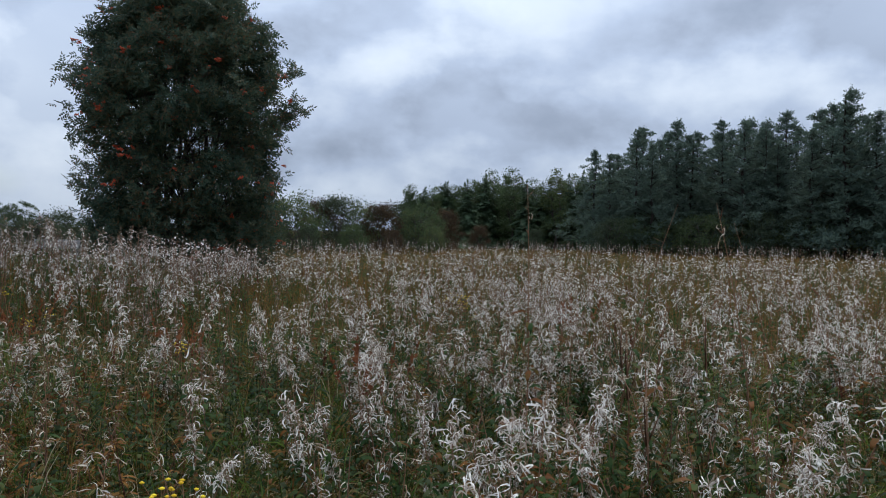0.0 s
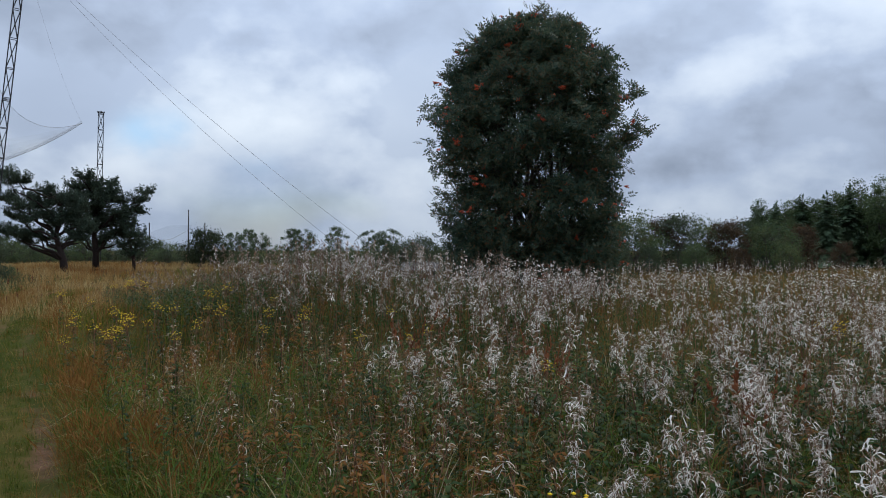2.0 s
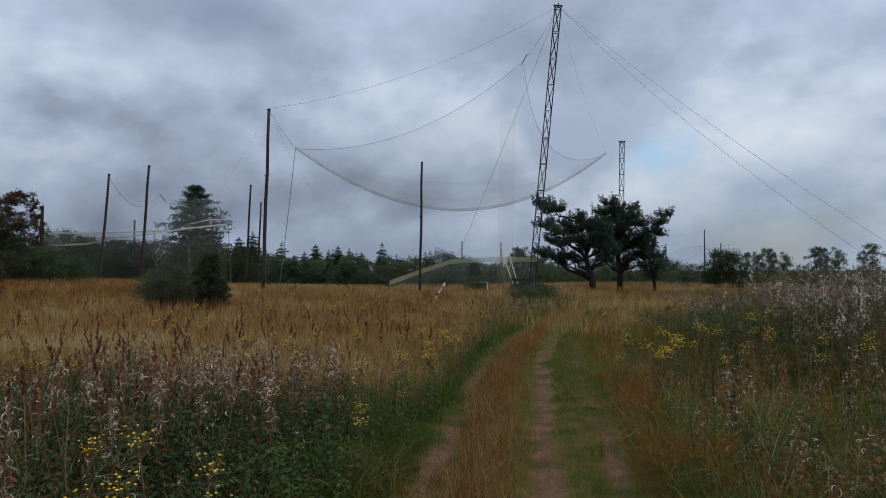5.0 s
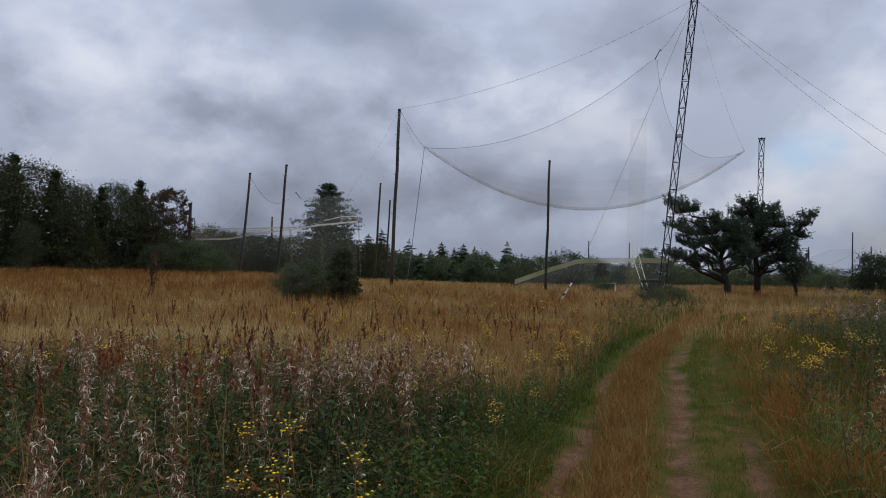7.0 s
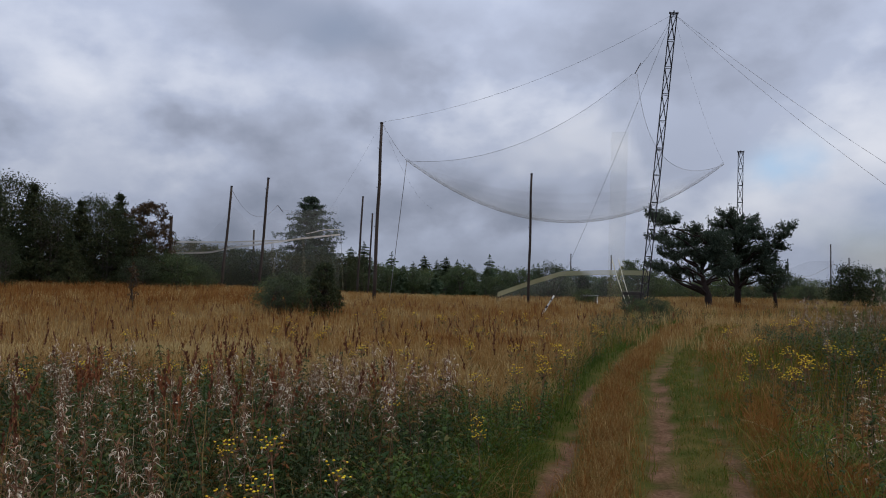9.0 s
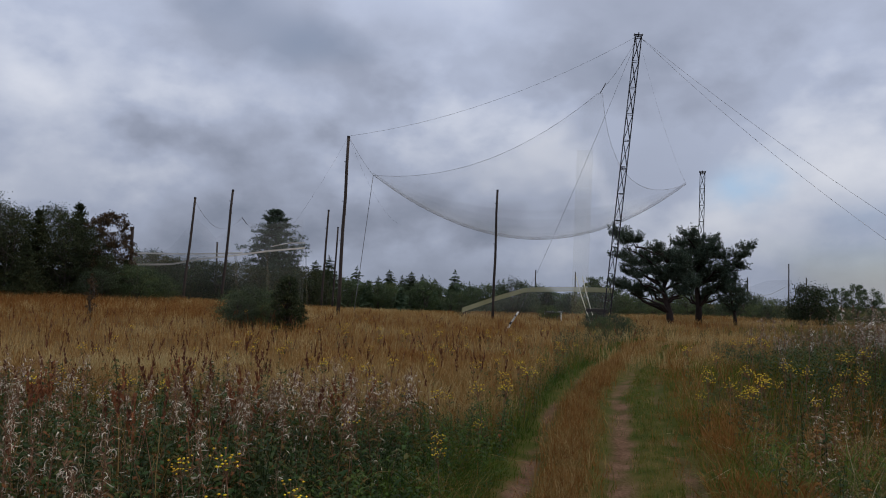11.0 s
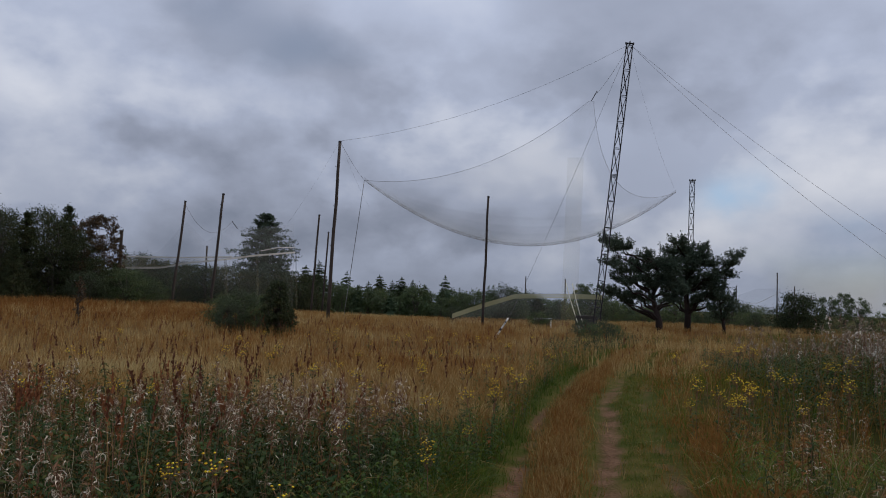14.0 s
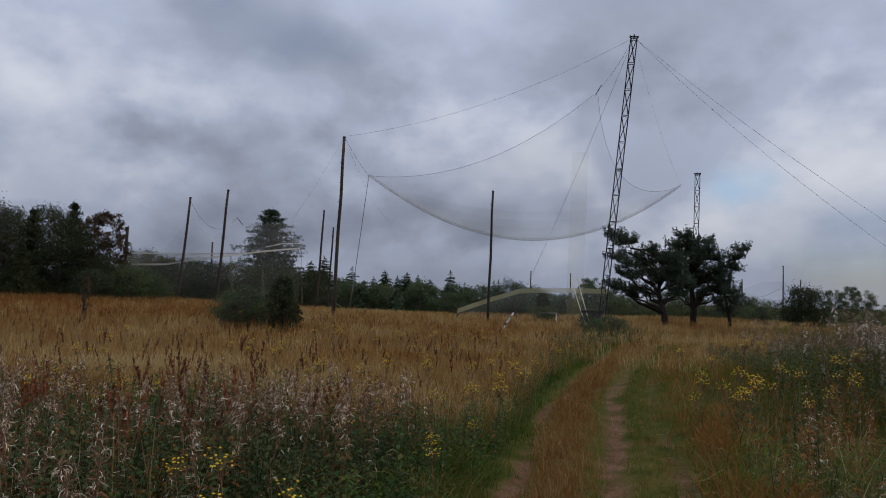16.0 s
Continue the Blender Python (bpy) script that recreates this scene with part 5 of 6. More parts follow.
def field_box():
    x, y = polar(57.9, 58)
    root = thing("storage_box", on_land(x, y), "low dark box with a white end panel beside a bush", "box", turn=50)
    for k in range(2):
        for yy in (-0.28, 0.28):
            put("board", box_mesh("box_board", 1.15, 0.03, 0.30, PLANK), root, at=pose(0, yy, 0.17 + 0.31 * k))
    for xx in (-0.585, 0.585):
        put("end_panel", box_mesh("box_end", 0.03, 0.60, 0.62, BIRCH), root, "white painted end", at=pose(xx, 0, 0.33))
    put("lid", box_mesh("box_lid", 1.3, 0.72, 0.05, ROOF), root, at=pose(0, 0, 0.68, 5))


def low_shed():
    x, y = polar(25.4, 40)
    root = thing("shed", on_land(x, y, -0.5), "low grey-roofed shelter half hidden by weeds", "shed", turn=20)
    wall = box_mesh("shed_wall", 1.6, 0.06, 1.1, PLANK)
    end = box_mesh("shed_end", 0.06, 1.5, 1.1, PLANK)
    slope = box_mesh("shed_slope", 1.9, 1.0, 0.04, ROOF)
    for yy in (-0.75, 0.75):
        put("wall", wall, root, at=pose(0, yy, 0.55))
        put("roof", slope, root, at=pose(0, yy * 0.6, 1.32, 24 if yy < 0 else -24))
    for xx in (-0.77, 0.77):
        put("wall", end, root, at=pose(xx, 0, 0.55))


def look_out():
    x, y = polar(70.9, 128)
    root = thing("lookout_platform", on_land(x, y), "far wooden lookout platform above the treeline", "platform", turn=70)
    post = box_mesh("platform_post", 0.16, 0.16, 3.9, PLANK)
    deck = box_mesh("platform_deck", 2.6, 1.8, 0.14, PLANK)
    rail = box_mesh("platform_rail", 2.6, 0.08, 0.10, PLANK)
    for xx in (-1.15, 1.15):
        for yy in (-0.75, 0.75):
            put("post", post, root, at=pose(xx, yy, 1.95))
    put("deck", deck, root, at=pose(0, 0, 3.3))
    for yy in (-0.8, 0.8):
        put("rail", rail, root, at=pose(0, yy, 3.95))


leaning_post()
plank_crate()
field_box()
low_shed()
look_out()
# ---- meadow plants ----
def fireweed_pattern(seed, pods, leaves, height=1.25, pink=False, bold=1.0, low=0.50, wisps=3):
    """Three patterns of one plant: its stem, its leaves, its split pods with curled strands and cottony fluff."""
    rng = np.random.RandomState(seed)
    stem, green, fluff = Heap(), Heap(), Heap()
    bend = rng.randn(2) * 0.11

    def at(u):
        return np.array((bend[0] * u * u, bend[1] * u * u, u)) * height

    tube(stem, [at(u) for u in (0, 0.3, 0.6, 0.85, 1.0)], (0.0048, 0.0042, 0.0036, 0.002, 0.001), 4)
    for i in range(leaves):
        u = rng.uniform(0.06, 0.70)
        a = i * 2.4 + rng.rand()
        out = np.array((math.cos(a), math.sin(a), 0))
        l, drop = rng.uniform(0.11, 0.19) * (1.2 - u), rng.uniform(-0.3, 1.1)
        p0 = at(u)
        pts = [p0, p0 + out * l * 0.35 + (0, 0, 0.22 * l * (0.8 - drop)), p0 + out * l * 0.7 + (0, 0, 0.15 * l * (0.6 - 2 * drop)), p0 + out * l + (0, 0, -l * 0.6 * drop)]
        ribbon(green, pts, (0.006, 0.026, 0.022, 0.0), side=np.cross(out, (0, 0, 1)) + (0, 0, rng.uniform(-0.5, 0.5)))
    knots = np.sort(rng.uniform(low, 0.97, rng.randint(4, 7)))
    for i in range(pods):
        u = np.clip(knots[rng.randint(len(knots))] + rng.randn() * 0.05, low - 0.06, 0.99)
        a = i * 2.4 + rng.rand() * 0.8
        out, across = np.array((math.cos(a), math.sin(a), 0)), np.array((-math.sin(a), math.cos(a), 0))
        l = rng.uniform(0.05, 0.105) * (1.3 - 0.55 * u)
        p0 = at(u)
        ripe = rng.rand() < (0.35 if pink else 0.72)
        if not ripe:
            w = rng.uniform(0.0026, 0.006) * bold
            d = out * rng.uniform(0.5, 1.0) + (0, 0, rng.uniform(0.2, 1.0))
            ribbon(stem, [p0, p0 + d * l * 0.6, p0 + d * l], (w, w * 1.2, 0.0), side=across + rng.randn(3) * 0.5)
            continue
        # a split pod: one strand that rises, bends over and rolls in
        ang, turn = rng.uniform(0.5, 1.3), rng.uniform(2.5, 5.5)
        pts = [p0]
        for k in range(6):
            ang -= turn / 6 * (0.35 + k * 0.25)
            pts.append(pts[-1] + (out * math.cos(ang) + across * rng.uniform(-0.25, 0.25) + np.array((0, 0, math.sin(ang)))) * l / 4.2)
        w = rng.uniform(0.0028, 0.0062) * bold
        ribbon(fluff, pts, (w * 0.8, w, w * 1.2, w * 1.3, w * 1.2, w, 0.0), side=across + rng.randn(3) * 0.4)
        # cotton that spills out of it
        for _ in range(rng.randint(0, wisps + 1) if not pink else rng.randint(0, 2)):
            q = pts[rng.randint(1, 6)]
            d = out * rng.uniform(-0.2, 0.8) + across * rng.uniform(-0.8, 0.8) - (0, 0, rng.uniform(-0.3, 1.1))
            d *= rng.uniform(0.022, 0.060) / np.linalg.norm(d)
            c = rng.randn(3) * 0.010
            wide = rng.uniform(0.005, 0.013) * bold
            ribbon(fluff, [q, q + d * 0.35 + c, q + d * 0.7 + c * 1.4, q + d], (0.002, wide, wide * 0.8, 0.001), side=rng.randn(3))
    return stem.pattern(), green.pattern(), fluff.pattern()


def merged(pats, mats=None):
    h = Heap()
    for i, p in enumerate(pats):
        v, f, m = p
        h.raw(v, f, i)
    return h.pattern()


def far_weed_pattern(seed, bits, leaves, size):
    rng = np.random.RandomState(seed)
    h = Heap()
    ribbon(h, [(0, 0, 0), (0.01, 0, 0.6), (0.02, 0.01, 1.22)], (0.012, 0.010, 0.004), 0, side=rng.randn(3) * (1, 1, 0))
    for i in range(leaves):
        u, a = rng.uniform(0.08, 0.7), rng.rand() * 6.28
        o = np.array((math.cos(a), math.sin(a), rng.uniform(-0.5, 0.3))) * 0.12
        ribbon(h, [(0, 0, u), (o[0] * 0.5, o[1] * 0.5, u + 0.02), (o[0], o[1], u + o[2])], (0.012, 0.035, 0.0), 1)
    for i in range(bits):
        u, a = 0.58 + 0.62 * rng.rand(), rng.rand() * 6.28
        o = np.array((math.cos(a), math.sin(a), rng.uniform(-0.6, 0.9))) * rng.uniform(0.03, 0.075)
        c = np.array((0.01, 0, u)) + o * 0.35
        ribbon(h, [c, c + o * 0.7 + (0, 0, 0.012), c + o + (0, 0, -0.02)], (size * 0.6, size, 0.0), 2 if rng.rand() < 0.80 else 3, side=rng.randn(3))
    return h.pattern()


def tuft_grass(seed, blades, height, width, spread, droop, k=4):
    rng = np.random.RandomState(seed)
    h = Heap()
    for i in range(blades):
        a, l = rng.rand() * 6.28, height * rng.uniform(0.55, 1.15)
        o = np.array((math.cos(a), math.sin(a), 0))
        p0 = rng.randn(3) * (spread * 0.4, spread * 0.4, 0)
        b = droop * rng.uniform(0.2, 1.3)
        pts = [p0 + o * b * l * u ** 2 * 0.8 + np.array((0, 0, l * (u - 0.35 * b * u ** 3))) for u in np.linspace(0, 1, k)]
        w = width * rng.uniform(0.6, 1.2)
        ribbon(h, pts, np.concatenate([np.linspace(w, w * 0.7, k - 1), [0.0]]), 0, side=rng.randn(3) * (1, 1, 0.2))
    return h.pattern()


def hay_pattern(seed, culms, height, fine=1.0):
    """Culms of a tall dry grass with feathery, nodding panicles."""
    rng = np.random.RandomState(seed)
    h = Heap()
    for i in range(culms):
        a, l = rng.rand() * 6.28, height * rng.uniform(0.6, 1.12)
        o = np.array((math.cos(a), math.sin(a), 0))
        p0 = rng.randn(3) * (0.07, 0.07, 0)
        lean = rng.uniform(0.05, 0.55)
        us, ws = ((0, 0.72, 0.88, 1.0), (0.003, 0.0025, 0.016, 0.0)) if fine < 1 else ((0, 0.82, 1.0), (0.003, 0.009, 0.0))
        pts = [p0 + o * lean * l * u ** 2 + np.array((0, 0, l * u * (1 - 0.12 * lean * u))) for u in us]
        ribbon(h, pts, np.array(ws) * fine * rng.uniform(0.7, 1.25), 0, side=rng.randn(3) * (1, 1, 0.2))
    return h.pattern()


def dock_pattern(seed, height=0.95):
    """A thin dry stalk with a dark tapering seed head."""
    rng = np.random.RandomState(seed)
    h = Heap()
    bend = rng.randn(2) * 0.10
    pts = [(bend[0] * u * u, bend[1] * u * u, u * height) for u in (0, 0.5, 0.8)]
    ribbon(h, pts, (0.006, 0.005, 0.004), 1, side=(1, 0.4, 0))
    long = rng.uniform(0.14, 0.26)
    for i in range(22):
        u = rng.rand() ** 0.8
        c = np.array((bend[0] * (0.64 + 0.36 * u), bend[1] * (0.64 + 0.36 * u), height * 0.78 + long * u))
        d = rng.randn(3) * (0.015, 0.015, 0.01) * (1.1 - 0.7 * u) + (0, 0, 0.028)
        ribbon(h, [c, c + d * 0.6, c + d], (0.008, 0.024 * (1.15 - 0.6 * u), 0.0), 0, side=rng.randn(3))
    return h.pattern()


def tansy_patterns(seed, heads=22, height=0.85):
    rng = np.random.RandomState(seed)
    stem, green, gold = Heap(), Heap(), Heap()
    tube(stem, [(0, 0, 0), (0.02, 0, height * 0.5), (0.0, 0.02, height * 0.85)], (0.005, 0.004, 0.003), 4)
    for i in range(26):
        u, a = rng.uniform(0.1, 0.9), i * 2.4
        o = np.array((math.cos(a), math.sin(a), rng.uniform(0, 0.6))) * rng.uniform(0.06, 0.14)
        p = np.array((0.015, 0.01, u * height))
        ribbon(green, [p, p + o * 0.5, p + o + (0, 0, -0.03)], (0.008, 0.03, 0.0))
    for i in range(heads):
        a, r = i * 2.4, 0.085 * math.sqrt((i + 0.5) / heads)
        c = np.array((math.cos(a) * r, math.sin(a) * r + 0.02, height * rng.uniform(0.86, 1.0) - r * 0.3))
        tube(stem, [(0, 0.02, c[2] - 0.10), c], 0.0014, 3)
        k = np.arange(5) * math.pi * 0.4
        rr = rng.uniform(0.0085, 0.0125)
        v = np.concatenate([[c + (0, 0, 0.006)], c + np.stack([np.cos(k) * rr, np.sin(k) * rr, 0 * k], 1), [c - (0, 0, 0.007)]])
        f = [(0, 1 + j, 1 + (j + 1) % 5) for j in range(5)] + [(6, 1 + (j + 1) % 5, 1 + j) for j in range(5)]
        gold.raw(v, f, 0)
    return stem.pattern(), green.pattern(), gold.pattern()


def herb_pattern(seed, leaves, height, size):
    """A leafy herb: paired pointed leaves up a stalk."""
    rng = np.random.RandomState(seed)
    h = Heap()
    ribbon(h, [(0, 0, 0), (0, 0.01, height * 0.6), (0.01, 0, height)], (0.007, 0.006, 0.002), 0)
    for i in range(leaves):
        u, a = 0.08 + 0.92 * (i + rng.rand()) / leaves, i * 2.2 + rng.rand()
        o = np.array((math.cos(a), math.sin(a), 0)) * size * rng.uniform(0.7, 1.25) * (1.2 - 0.5 * u)
        p = np.array((0, 0, u * height))
        n = np.linalg.norm(o)
        ribbon(h, [p, p + o * 0.45 + (0, 0, n * 0.22), p + o * 0.8 + (0, 0, n * 0.05), p + o * 1.1 - (0, 0, n * 0.2)], (0.01, n * 0.42, n * 0.28, 0.0), 0, side=np.cross(o, (0, 0, 1)) + (0, 0, rng.uniform(-0.3, 0.3) * n))
    return h.pattern()


EYE_X, EYE_Y = -0.45, -0.35


def scatter(rng, n, b0, b1, d0, d1):
    """Places spread evenly over a sector of bearings and distances."""
    b = np.radians(rng.uniform(b0, b1, n))
    d = np.sqrt(rng.uniform(d0 * d0, d1 * d1, n))
    return np.stack([EYE_X - np.sin(b) * d, EYE_Y + np.cos(b) * d], 1)


def patch(xy, scale, seed):
    """A smooth random field, 0 to 1."""
    x, y = xy[:, 0] * scale + seed * 7.3, xy[:, 1] * scale - seed * 3.1
    return 0.5 + 0.2 * (np.sin(x * 1.7 + 1.3 * np.sin(y * 0.9)) + np.sin(y * 2.1 + 1.1 * np.sin(x * 1.3 + 2)) + 0.5 * np.sin((x + y) * 3.7))


def weed_line(xy):
    """Metres inside the fireweed's edge."""
    return (xy[:, 0] + 1.7) * 0.724 + (xy[:, 1] - 3.1) * 0.69


def polar_of(xy):
    x, y = xy[:, 0] - EYE_X, xy[:, 1] - EYE_Y
    return np.degrees(np.arctan2(-x, y)), np.hypot(x, y)


def thin(rng, xy, chance):
    return xy[rng.rand(len(xy)) < chance]


def stuff(name, heap, mats, label, category):
    return tagged(new(name, heap.mesh(name, mats)), label, category, kind="stuff")


# bare and leafy stalks without fluff, rusty and green
def leafy_stalks():
    rng = np.random.RandomState(106)
    h = Heap()
    pats = [merged(fireweed_pattern(271 + i, (8, 6, 14)[i], 24, 0.95)) for i in range(3)]
    xy = scatter(rng, 1150, -36, 104, 1.9, 9.5)
    s, _ = along_track(xy[:, 0], xy[:, 1])
    xy = xy[np.abs(s) > 1.5]
    s, _ = along_track(xy[:, 0], xy[:, 1])
    weedy = weed_line(xy) > 0.0
    for k in range(3):
        q = xy[k::3][weedy[k::3] | ((s[k::3] < -1.6) & (k < 1)) | (np.arange(len(xy[k::3])) % 4 == 0)]
        v, f, m = pats[k]
        h.add((v, f, np.where(m == 1, 3, m)), placed(rng, q[::4], rng.uniform(0.5, 0.95, len(q[::4])), 0.16))
        q = q[np.arange(len(q)) % 4 > 0]
        h.add(pats[k], placed(rng, q, rng.uniform(0.55, 1.05, len(q)), 0.16))
    xy = scatter(rng, 520, 6, 48, 2.8, 11)
    s, _ = along_track(xy[:, 0], xy[:, 1])
    w = weed_line(xy)
    xy = thin(rng, xy, (s > 1.5) * (w < 1.2) * (0.2 + 0.7 * patch(xy, 0.8, 21)))
    for k in range(3):
        v, f, m = pats[k]
        q = xy[k::3]
        h.add((v, f, np.where(m == 1, 3, m)), placed(rng, q, rng.uniform(0.45, 0.9, len(q)), 0.14))
    stuff("leafy_stalks", h, [STEM, HERB, PINK_FLUFF, RUST], "rusty and green leafy stalks among the grass", "plants")


leafy_stalks()


# nearest fireweed: single plants
def fireweed_kind(seed, pods, leaves, height, pink, bold=1.0, low=0.50):
    root = thing("fireweed_plant", (0, 0, 0), "seeding fireweed, faded pinkish, with thin curled pods" if pink else "seeding fireweed with curled pods and white fluff", "plant", "fireweed gone to seed")
    for nm, pat, mat in zip(("stem", "foliage", "seed_head"), fireweed_pattern(seed, pods, leaves, height, pink, bold, low), (STEM, HERB, PINK_FLUFF if pink else FLUFF)):
        v, f, m = pat
        tagged(put(nm, mesh_from(nm, v, f, [mat]), root), kind="stuff" if nm != "stem" else "")
    return root


def plant_all(kinds, xy, sizes, seed, lean=4.0):
    rng = random.Random(seed)
    for i, ((x, y), s) in enumerate(zip(xy, sizes)):
        k = kinds[i % len(kinds)]
        m = pose(x, y, land_at(x, y) - 0.02, rng.gauss(0, lean), rng.gauss(0, lean), rng.uniform(0, 360))
        if i < len(kinds):
            k.matrix_world = m @ Matrix.Scale(s, 4)
        else:
            copy_thing(k, m @ Matrix.Scale(s / k.scale[0], 4))


def near_fireweed():
    rng = np.random.RandomState(101)
    kinds = [fireweed_kind(201 + i, (66, 20, 84, 46, 92, 30, 74, 54)[i], 60, 1.00 + 0.05 * i, False) for i in range(8)]
    xy = scatter(rng, 620, -34, 36, 2.0, 7.6)
    w = weed_line(xy)
    b, d = polar_of(xy)
    xy = thin(rng, xy, np.where(w > 0.2, np.clip(2.0 * patch(xy, 1.1, 1) - 0.56 + 0.12 * smooth(-10, -24, b), 0.06, 1), np.where(w > -1.3, 0.22, 0.03)) * (0.22 + 0.78 * smooth(22, 1, b)))
    b, d = polar_of(xy)
    xy = xy[np.argsort(d[:])][:285]
    plant_all(kinds, xy, rng.uniform(0.55, 1.0, len(xy)), 1, 9.0)
    # a few stalks stand head-high over the rest, and one top hangs in a fluffy clot
    for i, (x, y, up) in enumerate(((0.34, 3.32, 1.86), (0.96, 4.4, 1.78), (1.54, 3.69, 1.80), (2.05, 4.56, 1.74))):
        tall = fireweed_kind(231 + i, (34, 14, 20, 16)[i], 36, up, True, 0.6)
        tall.matrix_world = pose(x, y, land_at(x, y) - 0.02, 2, 3, x * 90)
        tagged(tall, "dry fireweed stalk taller than its neighbours")
    clot = fireweed_kind(219, 70, 70, 2.1, False, 0.8, 0.972)
    clot.matrix_world = pose(0.165, 1.78, land_at(0.165, 1.78) - 0.02, 0, 0, 30) @ Matrix.Scale(0.6, 4)
    tagged(clot, "bent fireweed with one thick clot of fluff")
    pinks = [fireweed_kind(221 + i, 120, 40, 1.05, True, 0.9) for i in range(3)]
    xy = scatter(rng, 380, 66, 104, 2.6, 9.0)
    s, _ = along_track(xy[:, 0], xy[:, 1])
    xy = thin(rng, xy, np.where(s < -1.9, np.clip(1.9 * patch(xy, 0.8, 4) - 0.55, 0.04, 1), 0))[:115]
    plant_all(pinks, xy, rng.uniform(0.75, 1.05, len(xy)), 2)


near_fireweed()


def mid_fireweed():
    rng = np.random.RandomState(102)
    full = [merged(fireweed_pattern(241 + i, (40, 14, 48, 32)[i], 14, 1.2, False, 1.5, 0.60, 1)) for i in range(4)]
    h = Heap()
    xy = scatter(rng, 2000, -36, 42, 6.6, 15.0)
    w = weed_line(xy)
    b, d = polar_of(xy)
    xy = thin(rng, xy, np.where(w > 0.3, np.clip(1.7 * patch(xy, 0.7, 2) - 0.42, 0.03, 0.9), np.where(w > -1.0, 0.10, 0.0)) * np.where(d < 7.6, 0.5, 1) * np.where(d < 10, 0.08 + 0.92 * smooth(24, 8, b), 0.06 + 0.94 * smooth(39, 34, b)))
    mound = scatter(rng, 1000, 12, 38.5, 10.0, 19)
    s, _ = along_track(mound[:, 0], mound[:, 1])
    xy = np.concatenate([xy, thin(rng, mound, (s > 3.2) * (0.08 + 0.7 * patch(mound, 0.6, 12)))])
    bed = scatter(rng, 230, 34, 45, 11.5, 22)
    s, _ = along_track(bed[:, 0], bed[:, 1])
    xy = np.concatenate([xy, thin(rng, bed, (s > 2.4) * 0.45)])
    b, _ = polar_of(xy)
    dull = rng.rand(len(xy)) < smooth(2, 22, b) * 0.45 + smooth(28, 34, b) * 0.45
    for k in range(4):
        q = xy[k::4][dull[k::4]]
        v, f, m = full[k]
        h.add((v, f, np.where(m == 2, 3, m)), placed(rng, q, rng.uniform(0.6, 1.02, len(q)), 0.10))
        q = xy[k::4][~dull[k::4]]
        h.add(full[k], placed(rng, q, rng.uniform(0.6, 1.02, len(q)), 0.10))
    far = [far_weed_pattern(251 + i, (16, 5, 20, 11)[i], 9, 0.032) for i in range(4)]
    xy = scatter(rng, 5200, -38, 40, 15, 34)
    w = weed_line(xy)
    b, d = polar_of(xy)
    xy = thin(rng, xy, np.where(w > 0.5, 0.02 + 0.70 * patch(xy, 0.45, 3), 0) * smooth(40, 34, b))
    r = np.hypot(xy[:, 0] + 7.6, xy[:, 1] - 23.0)
    xy = xy[r > 1.8]
    for k in range(4):
        q = xy[k::4]
        h.add(far[k], placed(rng, q, rng.uniform(0.6, 1.0, len(q)), 0.10))
    far = [far_weed_pattern(261 + i, (7, 2, 5)[i], 4, 0.06) for i in range(3)]
    xy = scatter(rng, 4500, -36, 26, 34, 66)
    xy = thin(rng, xy, 0.05 + 0.65 * patch(xy, 0.2, 5))
    for k in range(3):
        q = xy[k::3]
        h.add(far[k], placed(rng, q, rng.uniform(0.65, 1.0, len(q)), 0.08))
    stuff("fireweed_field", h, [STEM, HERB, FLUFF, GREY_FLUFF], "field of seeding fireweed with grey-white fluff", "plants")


mid_fireweed()


